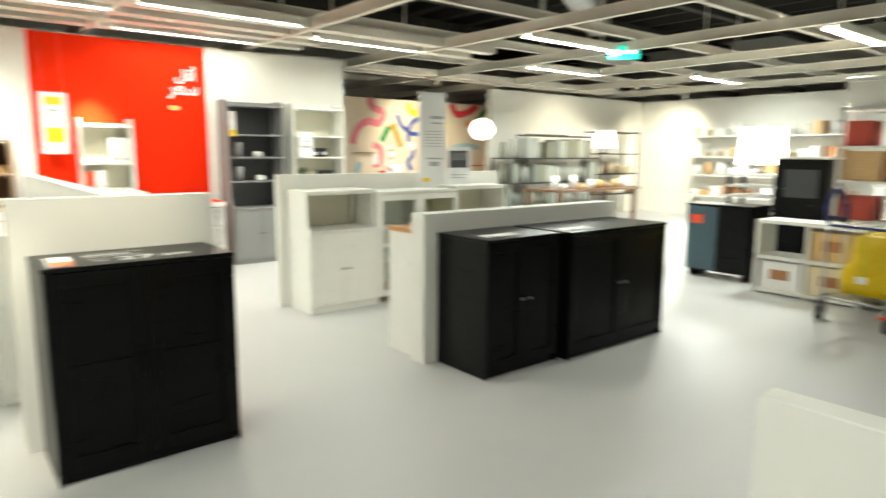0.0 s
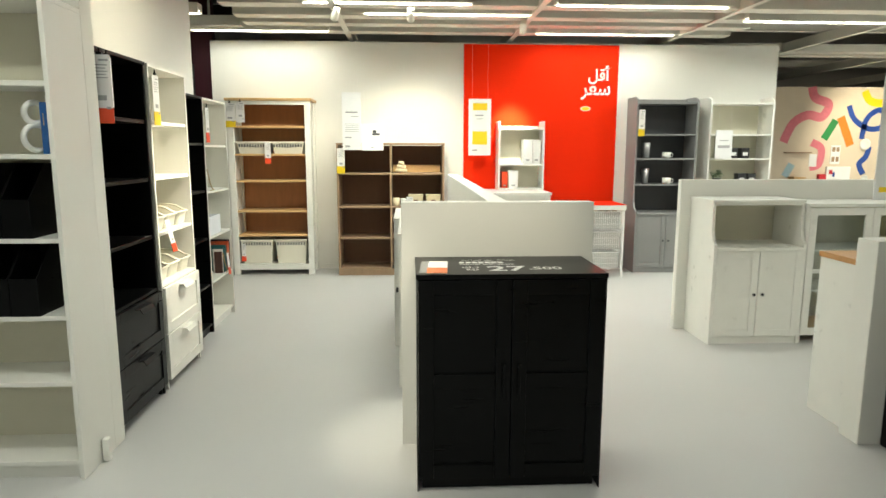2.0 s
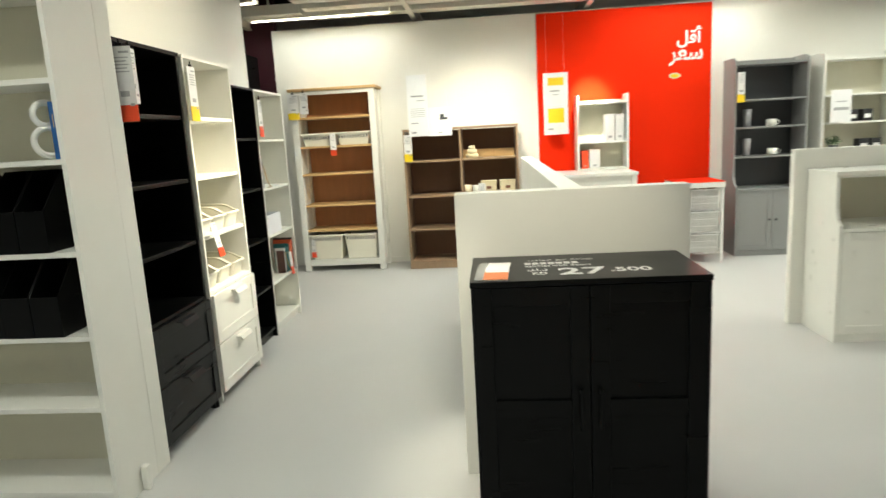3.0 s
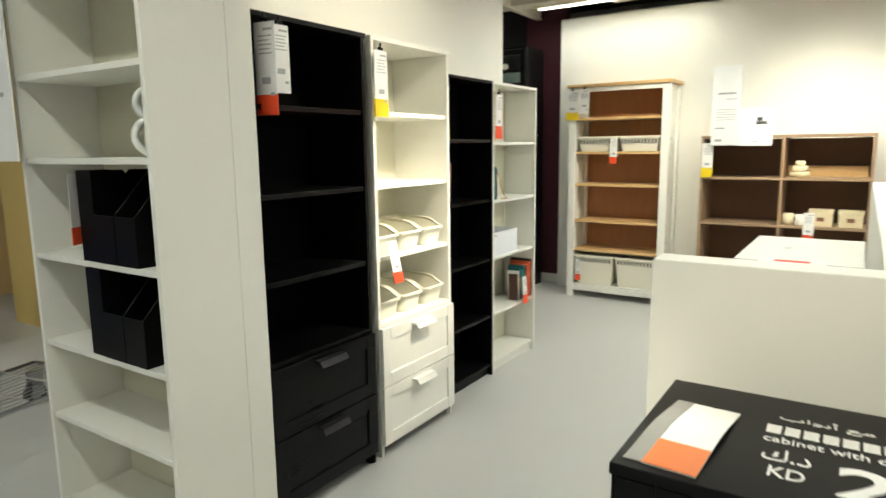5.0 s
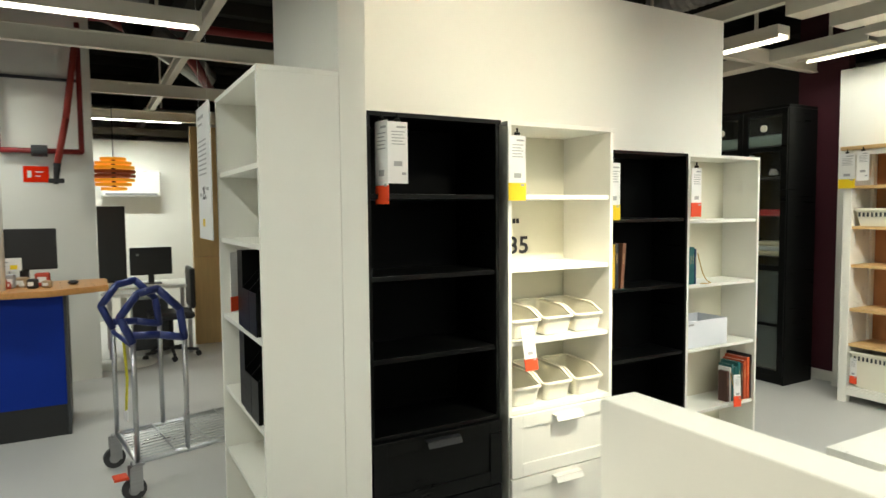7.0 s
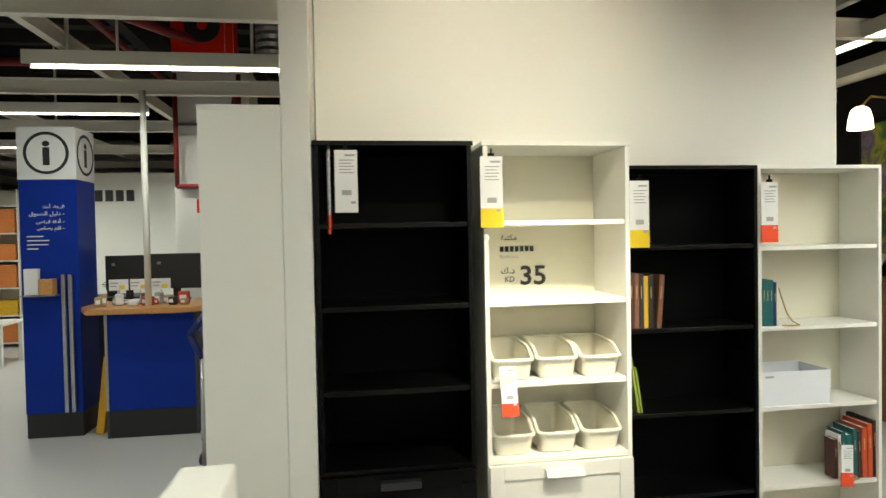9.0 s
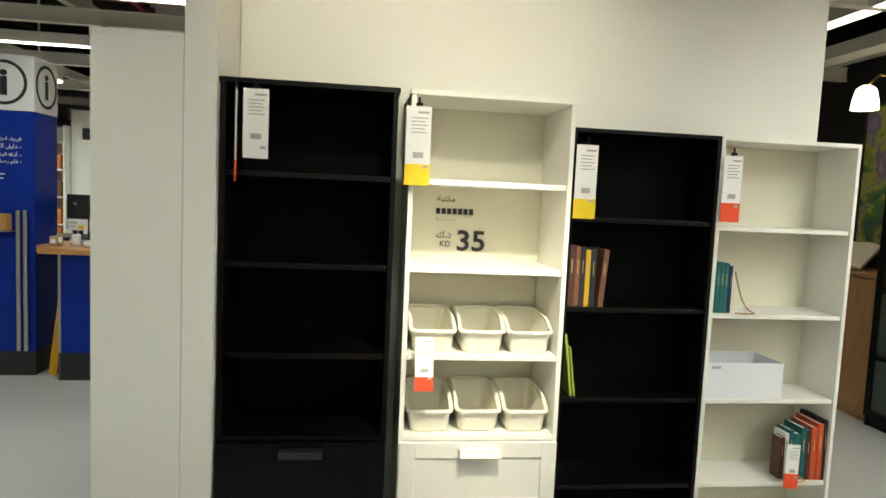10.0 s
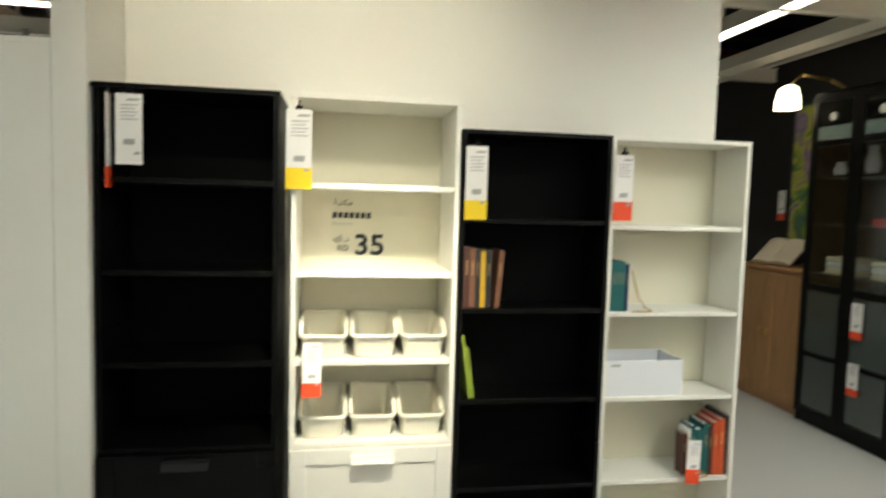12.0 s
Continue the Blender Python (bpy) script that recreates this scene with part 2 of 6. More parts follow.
for y, x0, x1 in ((9.62, -3.3, -0.7), (9.42, -0.62, 4.75), (9.88, -0.62, 4.75), (8.52, -0.62, 6.9), (9.02, -0.62, 6.9), (11.0, 4.9, 13.0), (11.35, 4.9, 13.0)):
    tagged(boxes("light_tray", None, BEAM, [(x0, x1, y - 0.09, y + 0.09, ZG + 0.02, ZG + 0.03), (x0, x1, y - 0.09, y - 0.08, ZG + 0.0305, ZG + 0.119), (x0, x1, y + 0.08, y + 0.09, ZG + 0.0305, ZG + 0.119)]),
           "cream enamelled steel tray between the ceiling beams", "ceiling tray", "ceiling grid", "structure")


def ceiling_light(x, y, length, along, share=1.0):
    rz = 0 if along == "x" else 90
    t = thing("ceiling_light", pose(x, y, ZG, 0, 0, rz), "long white ceiling light strip, switched on", "ceiling light", "ceiling light strips")
    h = length / 2
    boxes("housing", t, BEAM, [(-h, h, -0.06, 0.06, 0.03, 0.09), (-h, h, -0.07, -0.055, 0.0, 0.09), (-h, h, 0.055, 0.07, 0.0, 0.09)])
    slab("diffuser", t, LIT, -h + 0.02, h - 0.02, -0.045, 0.045, 0.022, 0.0295, 0)
    for s in (-1, 1):
        slab("hanger", t, BEAM, s * h * 0.7 - 0.01, s * h * 0.7 + 0.01, -0.01, 0.01, 0.09, 1.61, 0)
    strip_lamp(x, y, ZG + 0.018, length - 0.05, along, STRIP_WATTS * share)


for x, y, ln, al, k in [(-0.55, 9.72, 1.5, "x", 0.35), (3.3, 9.72, 1.6, "x", 0.4), (1.45, 8.75, 1.6, "x", 0.9), (0.9, 8.3, 1.5, "x", 0.85), (3.2, 8.3, 1.6, "x", 0.7), (5.2, 8.9, 1.5, "x", 0.9),
                        (-2.5, 4.4, 1.7, "y", 0.75), (-4.2, 3.0, 1.6, "y", 0.9), (1.35, 6.5, 1.5, "x", 0.85), (3.3, 6.0, 1.5, "x", 0.15), (0.1, 4.2, 1.5, "x", 0.68), (3.3, 3.4, 1.5, "x", 0.15),
                        (0.3, 2.6, 1.5, "x", 0.7), (5.4, 4.6, 1.6, "x", 0.25), (7.0, 7.2, 1.6, "x", 2.2), (9.0, 9.0, 1.6, "x", 3.5), (9.0, 4.8, 1.6, "x", 5.0), (12.0, 8.0, 1.6, "x", 7.0),
                        (0.2, 0.4, 1.5, "x", 1.5), (-1.6, 8.85, 1.4, "x", 0.1), (-7.2, 4.9, 1.6, "y", 1.7), (-6.5, 1.5, 1.6, "y", 1.6)]:
    ceiling_light(x, y, ln, al, k)


def track_spot(eye, target, watts=SPOT_WATTS, angle=50):
    m = look(eye, target)
    t = thing("track_spotlight", m, "small white track spotlight at an assumed place, switched on", "spotlight", "spotlights")
    bm = bmesh.new()
    lathe(bm, [(0.001, 0.14), (0.03, 0.14), (0.034, 0.12), (0.036, 0.0), (0.032, -0.002), (0.03, 0.05), (0.001, 0.05)], 20)
    part("head", bm, BEAM, t, smooth=True)
    bm = bmesh.new()
    cyl(bm, (0, 0, 0.03), (0, 0, 0.04), 0.029, 20)
    part("bulb", bm, LIT, t)
    bm = bmesh.new()
    up = m.to_3x3().inverted() @ Vector((0, 0, ZG + 0.06 - eye[2]))
    cyl(bm, (0, 0, 0.08), Vector((0, 0, 0.08)) + up, 0.008, 8)
    part("stem", bm, BEAM, t)
    spot_lamp(Vector(eye) + (Vector(target) - Vector(eye)).normalized() * 0.06, target, watts, angle)


tagged(boxes("ceiling_track", None, BEAM, [(0.83, 0.87, 5.3, 6.96, ZG + 0.06, ZG + 0.1215)], 0.002), "cream lighting track under the ceiling beams", "lighting track", "ceiling grid", "structure")
track_spot((0.85, 6.50, 2.6), (-0.55, 6.45, 0.95), 290, 33)
track_spot((0.85, 6.20, 2.6), (-0.72, 6.25, 2.2), 62, 78)
# Added spotlight, none seen here: brightens the pine-backed bookcase.
track_spot((0.40, 8.50, 2.6), (-0.35, 10.0, 1.15), 88, 52)
track_spot((1.10, 8.50, 2.6), (1.10, 10.05, 1.40), 100, 58)
track_spot((2.24, 9.12, 2.6), (2.28, 10.05, 1.62), 600, 28)
track_spot((0.40, 4.60, 2.6), (1.03, 5.28, 0.45), 130, 26)
# Another unseen spotlight, added to lift the low partition and cabinet top.
track_spot((1.45, 3.77, 2.6), (1.45, 5.34, 1.10), 85, 31)
track_spot((13.6, 9.6, 2.6), (14.6, 10.6, 1.4), 150, 95)
track_spot((11.7, 9.6, 2.6), (11.5, 11.3, 1.1), 120, 100)
track_spot((7.92, 11.0, 2.6), (8.6, 12.5, 1.4), 160, 90)


# ---- furniture kinds ----
# local frame of each: x along the width, the front at y = 0, the back at y = d
def bookcase(name, m, label, w, d, h, t, shelves, main, back, group="", plinth=0.0, edge=None, top_over=0.0, thick=0.02, recess=0.008, back_to=0.0):
    e = thing(name, m, label, "bookcase", group)
    slab("side", e, main, 0, t, 0, d, 0, h)
    slab("side", e, main, w - t, w, 0, d, 0, h)
    slab("top", e, edge or main, -top_over, w + top_over, -top_over, d, h, h + t)
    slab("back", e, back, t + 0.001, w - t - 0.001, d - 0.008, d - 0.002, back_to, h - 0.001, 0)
    for z in shelves:
        slab("shelf", e, edge or main, t + 0.0015, w - t - 0.0015, recess, d - 0.009, z - thick, z)
    if plinth:
        slab("plinth", e, main, t + 0.0015, w - t - 0.0015, 0.03, 0.045, 0, plinth)
    return e


def framed(name, parent, material, x0, x1, z0, z1, rail=0.06, depth=0.018, y=0.0, mid=(), inset=0.006):
    """A framed front: an inset panel between stiles and rails."""
    p = slab(name, parent, material, x0 + rail - 0.003, x1 - rail + 0.003, y + inset, y + depth, z0 + rail - 0.003, z1 - rail + 0.003, 0)
    slab("stile", p, material, x0, x0 + rail, y, y + depth, z0, z1)
    slab("stile", p, material, x1 - rail, x1, y, y + depth, z0, z1)
    for a, c in [(z0, z0 + rail), (z1 - rail, z1)] + [(z - rail / 2, z + rail / 2) for z in mid]:
        slab("rail", p, material, x0 + rail + 0.0003, x1 - rail - 0.0003, y + 0.0002, y + depth, a, c)
    return p


def price_tag(m, w, h, band, band_h=0.07, name="price_tag", clip=True, label=None):
    """Faces local -y, hangs down from z = 0, from x = 0."""
    colour = {YELLOW: "a yellow", ORANGE: "an orange-red", None: "no"}[band]
    t = thing(name, m, label or f"white hanging price tag with {colour} band", "price tag", "price tags")
    slab("card", t, PAPER, 0, w, -0.001, 0.001, -h, 0, 0)
    if band:
        slab("band", t, band, -0.001, w + 0.001, -0.002, 0.002, -h - band_h * 0.35, -h + band_h * 0.65, 0)
    rows = [(w * 0.45, w * 0.9, -0.1 * h, -0.07 * h)]
    rows += [(w * 0.2, w * (0.85 - 0.1 * (i % 2)), -(0.17 + 0.05 * i) * h, -(0.155 + 0.05 * i) * h) for i in range(5)]
    rows += [(w * 0.3, w * 0.72, -0.72 * h, -0.64 * h), (w * 0.7, w * 0.9, -0.86 * h, -0.82 * h)]
    bars("print", t, GINK, pose(0, -0.0018, 0, 90, 0, 0), rows)
    if clip:
        bm = bmesh.new()
        cyl(bm, (w / 2, 0, 0), (w / 2, 0, 0.03), 0.004, 8)
        bx(bm, w / 2 - 0.012, w / 2 + 0.012, -0.004, 0.004, 0.0, 0.012)
        part("clip", bm, BLACK, t)
    return t


def open_bin(m, w, d, h, material, label, name="storage_bin", taper=0.88, holes=False, group="storage bins"):
    """An open tapered bin with a thick rim."""
    t = thing(name, m, label, "storage bin", group)
    bm = bmesh.new()
    c = Vector((w / 2, d / 2, 0))

    def ring(k, z, inset=0.0):
        e, f = w / 2 * k - inset, d / 2 * k - inset
        return [bm.verts.new((c.x + x, c.y + y, z)) for x, y in ((-e, -f), (e, -f), (e, f), (-e, f))]
    rows = [ring(taper, 0), ring(1, h), ring(1, h, 0.006), ring(taper, 0.006, 0.006)]
    for a, b in zip(rows[:-1], rows[1:]):
        for i in range(4):
            j = (i + 1) % 4
            bm.faces.new((a[i], a[j], b[j], b[i]))
    bm.faces.new(rows[0][::-1])
    bm.faces.new(rows[-1])
    bmesh.ops.bevel(bm, geom=[e for e in bm.edges], offset=0.003, segments=2, affect="EDGES")
    part("body", bm, material, t)
    g = 0.009
    bm = bmesh.new()
    bx(bm, -g, w + g, -g, 0.004, h - 0.018, h + 0.002, 0.004)
    bx(bm, -g, w + g, d - 0.004, d + g, h - 0.018, h + 0.002, 0.004)
    for x in (-g, w - 0.004):
        bx(bm, x, x + g + 0.004, 0.0045, d - 0.0045, h - 0.016, h + 0.001, 0.004)
    part("rim", bm, material, t)
    if holes:
        n = 11
        for i in range(n):
            x = w * (0.08 + 0.84 * i / (n - 1))
            slab("grip_slot", t, DGREY, x - w * 0.018, x + w * 0.018, -0.001, 0.006, h - 0.062, h - 0.03, 0)
    return t


def scoop_bin(m, w, d, h, rise, material, label):
    """A round-cornered tapered bin with a flanged rim, lower at the front (local y = 0)."""
    t = thing("storage_bin", m, label, "storage bin", "storage bins")
    rad, n = 0.028, 4
    loop = []
    for cx, cy, a0 in ((w - rad, rad, -90), (w - rad, d - rad, 0), (rad, d - rad, 90), (rad, rad, 180)):
        for i in range(n + 1):
            a = radians(a0 + 90 * i / n)
            loop.append((cx + rad * math.cos(a), cy + rad * math.sin(a), math.cos(a), math.sin(a)))
        if a0 == -90:
            loop += [(w, y, 1, 0) for y in (0.05, 0.07, 0.10, 0.14)]
    loop = loop[:-(n + 1)] + [(0, y, -1, 0) for y in (0.14, 0.10, 0.07, 0.05)] + loop[-(n + 1):]
    c = Vector((w / 2, d / 2))

    def top(y):
        u = min(1.0, max(0.0, (y - 0.012) / 0.085))
        return h + rise * u * u * (3 - 2 * u) + 0.012 * max(0.0, y - 0.1) / d

    def ring(bm, k, out, z):
        return [bm.verts.new((c.x + (x - c.x) * k + nx * out, c.y + (y - c.y) * k + ny * out, z(y))) for x, y, nx, ny in loop]

    def skin(bm, rings, close):
        q = len(loop)
        pairs = list(zip(rings[:-1], rings[1:])) + ([(rings[-1], rings[0])] if close else [])
        for a, b in pairs:
            for i in range(q):
                bm.faces.new((a[i], a[(i + 1) % q], b[(i + 1) % q], b[i]))
    bm = bmesh.new()
    rows = [ring(bm, 0.83, 0, lambda y: 0.0), ring(bm, 0.86, 0.003, lambda y: 0.006), ring(bm, 0.99, 0, lambda y: top(y) - 0.015), ring(bm, 0.99, -0.004, lambda y: top(y) - 0.013), ring(bm, 0.85, -0.004, lambda y: 0.005)]
    skin(bm, rows, False)
    bm.faces.new(rows[0][::-1])
    bm.faces.new(rows[-1])
    part("body", bm, material, t, smooth=False)
    bm = bmesh.new()
    skin(bm, [ring(bm, 1, -0.001, lambda y: top(y) - 0.0148), ring(bm, 1, 0.0085, lambda y: top(y) - 0.014), ring(bm, 1, 0.010, lambda y: top(y) - 0.007), ring(bm, 1, 0.0065, lambda y: top(y)), ring(bm, 1, -0.004, lambda y: top(y) - 0.002)], True)
    part("rim", bm, material, t)
    return t


def book(m, th, dp, h, col, label):
    """Spine faces local -y."""
    t = thing("book", m, label, "book", "books on the shelves")
    boxes("cover", t, col, [(0, 0.003, 0, dp, 0, h), (th - 0.003, th, 0, dp, 0, h), (0.003, th - 0.003, 0, 0.003, 0, h)], 0.0008)
    slab("page_block", t, PAPER, 0.0031, th - 0.0031, 0.0032, dp - 0.006, 0.004, h - 0.004, 0)
    boxes("spine_print", t, PINE, [(th * 0.43, th * 0.55, -0.0006, 0.0, h * 0.55, h * 0.78)])
    return t


FX = 90  # turn for furniture that faces +x


def drawer_pull(parent, material, x, z, w=0.15):
    bm = bmesh.new()
    bx(bm, x - w / 2, x + w / 2, -0.002, 0.002, -0.026, 0.0, 0.001, pose(0, -0.028, z, -32, 0, 0))
    bx(bm, x - w / 2, x + w / 2, -0.030, 0.0, z, z + 0.005, 0.001)
    return part("handle", bm, material, parent)


def drawer_bookcase(y0, main, back, label):
    w, d, h, t = 0.605, 0.345, 1.885, 0.018
    e = bookcase("bookcase", pose(-0.375, y0, 0, 0, 0, FX), label, w, d, h, t, (1.59, 1.27, 0.945), main, back, "bookcases along the wall", top_over=0.006, back_to=0.05)
    slab("deck", e, main, t, w - t, 0.0, d - 0.009, 0.622, 0.64)
    for z0, z1 in ((0.058, 0.338), (0.344, 0.62)):
        f = framed("drawer", e, main, 0.004, w - 0.004, z0, z1, 0.058, 0.02, -0.02, inset=0.008)
        drawer_pull(f, main if main is not BLACK else mat("grey_pull", (0.016, 0.016, 0.017), 0.4, spec=0.2), w / 2, z1 - 0.022, 0.155).location = (0, -0.02, 0)
    for x in (0.006, w - 0.03):
        slab("leg", e, main, x, x + 0.024, 0.01, 0.034, 0, 0.058)
    return e


drawer_bookcase(5.499, BLACK, BLACKIN, "black bookcase with empty shelves and two drawers")
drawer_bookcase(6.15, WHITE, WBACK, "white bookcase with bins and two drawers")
bookcase("bookcase", pose(-0.472, 6.782, 0, 0, 0, FX), "low black bookcase holding a few books", 0.607, 0.24, 1.8, 0.016, (1.474, 1.119, 0.753, 0.392, 0.075), BLACK, BLACKIN, "bookcases along the wall", plinth=0.055, thick=0.018)
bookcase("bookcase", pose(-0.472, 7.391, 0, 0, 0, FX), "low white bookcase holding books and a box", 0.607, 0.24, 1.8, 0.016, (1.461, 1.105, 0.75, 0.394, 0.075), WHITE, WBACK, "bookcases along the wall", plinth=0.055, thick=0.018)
bookcase("bookcase", pose(-1.145, 5.09, 0, 0, 0, 0), "tall white bookcase with black magazine files", 0.80, 0.294, 2.01, 0.02, (1.70, 1.41, 1.065, 0.735, 0.445, 0.085), WHITE, WBACK, "bookcases along the wall", plinth=0.065)

# price lettering on the back of the white bookcase
sign = thing("price_lettering", pose(-0.708, 6.292, 1.30, 0, 0, FX), "black printed price lettering on the bookcase back", "lettering")
P = pose(0, -0.0012, 0, 90, 0, 0)
lettering("price_number", "35", sign, INK, P @ pose(0.093, 0.005, 0), 0.088, 0.118, 0.02)
lettering("currency", "KD", sign, INK, P @ pose(0.022, 0.022, 0), 0.024, 0.043, 0.01)
lettering("currency", shaped("د.ك"), sign, INK, P @ pose(0.004, 0.058, 0), 0.03, 0.062, 0.005)
lettering("word", "Bookcase", sign, GINK, P @ pose(0.0, 0.128, 0), 0.015, 0.085)
lettering("word", shaped("مكتبة"), sign, INK, P @ pose(0.004, 0.203, 0), 0.032, 0.075, 0.005)
bars("name_line", sign, INK, P @ pose(0, 0.157, 0), [(0.023 * i, 0.023 * i + 0.017, 0, 0.024) for i in range(7)])

# bins in the white bookcase
for z in (0.945, 0.64):
    for i in range(3):
        scoop_bin(pose(-0.397 - 0.006 * (i % 2), 6.187 + 0.186 * i, z + 0.0005, 0, 0, FX + (0.6, -1.6, 0.4)[i] * (1 if z > 0.9 else 0.4)), 0.162, 0.285, 0.092, 0.036, BINP, "off-white open plastic storage bin on a shelf")

# tags on the bookcases
price_tag(pose(-0.352, 5.577, 1.865, 0, 0, FX), 0.085, 0.235, None)
price_tag(pose(-0.40, 5.548, 1.865, 0, 0, 8), 0.09, 0.29, ORANGE)
price_tag(pose(-0.345, 6.132, 1.84, 0, 0, FX), 0.088, 0.25, YELLOW, 0.075)
price_tag(pose(-0.352, 6.197, 1.018, -12, 0, FX), 0.066, 0.175, ORANGE, 0.05, clip=False)
price_tag(pose(-0.454, 6.792, 1.75, 0, 0, FX), 0.085, 0.255, YELLOW, 0.075)
price_tag(pose(-0.454, 7.394, 1.74, 0, 0, FX), 0.078, 0.235, ORANGE, 0.075)


def cover(name, col):
    return mat(name, col, 0.5, var=0.12, scale=20)


CREAM, LEATHER, TAN, TEAL, ORNG, LIME = cover("cloth_black", (0.02, 0.02, 0.022)), cover("brown_leather", (0.07, 0.025, 0.018)), cover("tan_cloth", (0.20, 0.085, 0.045)), cover("teal_cloth", (0.008, 0.11, 0.11)), cover("orange_cover", (0.55, 0.08, 0.02)), cover("lime_cover", (0.28, 0.36, 0.05))
MUST, NAVY = cover("mustard_cover", (0.62, 0.38, 0.02)), cover("navy_cover", (0.01, 0.03, 0.10))
y = 6.804
for th, h, c, lb in ((0.026, 0.24, LEATHER, "brown leather-bound book"), (0.02, 0.237, TAN, "tan cloth-bound book"), (0.02, 0.235, CREAM, "black cloth-bound book"), (0.02, 0.225, MUST, "mustard yellow book"), (0.024, 0.23, CREAM, "black cloth-bound book"), (0.022, 0.23, TAN, "tan cloth-bound book leaning")):
    lean = 4 if lb.endswith("leaning") else 0
    book(pose(-0.50, y, 1.1195, 0, lean, FX), th, 0.16, h, c, lb + " standing on a black shelf")
    y += th + 0.001 + (0.012 if not lean else 0) * (th == 0.024)
book(pose(-0.50, 6.84, 0.7535, 0, -8, FX), 0.01, 0.17, 0.25, LIME, "thin lime green book leaning in a black bookcase")
book(pose(-0.50, 6.855, 0.7535, 0, -8, FX), 0.008, 0.16, 0.20, LIME, "thin lime green book leaning in a black bookcase")
for i in range(4):
    book(pose(-0.50, 7.411 + 0.018 * i, 1.1055, 0, 0, FX), 0.017, 0.14, 0.205, TEAL, "teal book in a row on a white shelf")
book(pose(-0.50, 7.486, 1.1055, 0, 0, FX), 0.012, 0.13, 0.195, NAVY, "dark patterned book at the end of a row")
gy = 7.785
for i, (th, dp, h, c, lb) in enumerate(((0.02, 0.06, 0.18, LEATHER, "dark red book"), (0.014, 0.08, 0.20, PAPER, "thin white book"), (0.02, 0.09, 0.215, TEAL, "teal green book"), (0.03, 0.10, 0.20, TEAL, "teal green book"),
                                        (0.022, 0.12, 0.225, TEAL, "teal green book"), (0.018, 0.12, 0.215, LEATHER, "brown book"), (0.026, 0.14, 0.23, ORNG, "orange-red book"), (0.024, 0.15, 0.245, ORNG, "orange-red book"), (0.016, 0.16, 0.26, CREAM, "black book"))):
    book(pose(-0.505 + 0.002 * i, gy, 0.3946, 0, -1, FX), th, dp, h, c, lb + " at the end of a white shelf")
    gy += th + 0.0015
price_tag(pose(-0.462, 7.782, 0.565, -6, 5, FX), 0.06, 0.16, ORANGE, 0.06, clip=False)
box = thing("white_box", pose(-0.49, 7.414, 0.7505, 0, 0, FX), "white open storage box on a white shelf", "storage box")
boxes("body", box, mat("cool_white_card", (0.74, 0.76, 0.80), 0.5, var=0.03), [(0, 0.34, 0, 0.003, 0, 0.15), (0, 0.34, 0.2, 0.203, 0, 0.15), (0, 0.003, 0.003, 0.2, 0, 0.15), (0.337, 0.34, 0.003, 0.2, 0, 0.15), (0.003, 0.337, 0.003, 0.2, 0, 0.003)])
slab("label_holder", box, STEEL, 0.02, 0.06, -0.002, 0.0, 0.125, 0.135, 0)


def bookend(m):
    t = thing("bookend", m, "small brass wire bookend on a shelf", "bookend")
    bm = bmesh.new()
    tube(bm, [(0, 0, 0.17), (0.012, -0.005, 0.12), (0.03, -0.01, 0.06), (0.055, -0.015, 0.02), (0.085, -0.02, 0.003), (0.05, -0.03, 0.003), (0.0, -0.02, 0.003)], 0.003, 6)
    part("wire", bm, mat("brass_wire", (0.55, 0.36, 0.12), 0.3, metal=1.0), t)


bookend(pose(-0.50, 7.509, 1.106, 0, 0, FX))
bookend(pose(-0.50, 7.805, 0.395, 0, 0, FX))

# ---- black cabinet on the near side of the middle partition ----


def door_cabinet(m, w, d, h, main, label, pulls="bar", mid=(), name="cabinet", group="", plinth=0.05, split=True):
    e = thing(name, m, label, "cabinet", group)
    t = 0.018
    slab("top", e, main, -0.004, w + 0.004, -0.022, d, h - 0.02, h)
    slab("side", e, main, -0.001, 0.0045, -0.0185, d, 0, h - 0.0205)
    slab("side", e, main, w - 0.0045, w + 0.001, -0.0185, d, 0, h - 0.0205)
    slab("back", e, main, t + 0.001, w - t - 0.001, d - 0.01, d - 0.003, 0.02, h - 0.021, 0)
    slab("bottom", e, main, t + 0.001, w - t - 0.001, 0.02, d - 0.011, plinth, plinth + t)
    slab("plinth", e, main, t + 0.001, w - t - 0.001, 0.012, 0.026, 0, plinth - 0.001)
    g = 0.002
    for i in range(2):
        x0, x1 = (t * 0.3, w / 2 - g) if i == 0 else (w / 2 + g, w - t * 0.3)
        dr = framed("door", e, main, x0, x1, plinth + 0.004, h - 0.024, 0.062, 0.018, -0.0185, mid, 0.011)
        hx = x1 - 0.03 if i == 0 else x0 + 0.03
        bm = bmesh.new()
        if pulls == "bar":
            zc = h * 0.52
            bx(bm, hx - 0.006, hx + 0.006, -0.042, -0.036, zc - 0.075, zc + 0.075, 0.002)
            for z in (zc - 0.06, zc + 0.06):
                bx(bm, hx - 0.005, hx + 0.005, -0.0362, -0.0186, z - 0.006, z + 0.006)
            part("handle", bm, main if main is BLACK else STEEL, dr)
        else:
            zc = h * 0.55 if pulls == "knob" else 0.47
            m2 = pose(hx, -0.0185, zc, 90, 0, 0)
            lathe(bm, [(0.001, 0.024), (0.009, 0.024), (0.012, 0.02), (0.010, 0.014), (0.005, 0.010), (0.005, 0.0), (0.001, 0.0)], 14, m2)
            part("knob", bm, PLINTH if main is not BLACK else STEEL, dr, smooth=True)
    return e


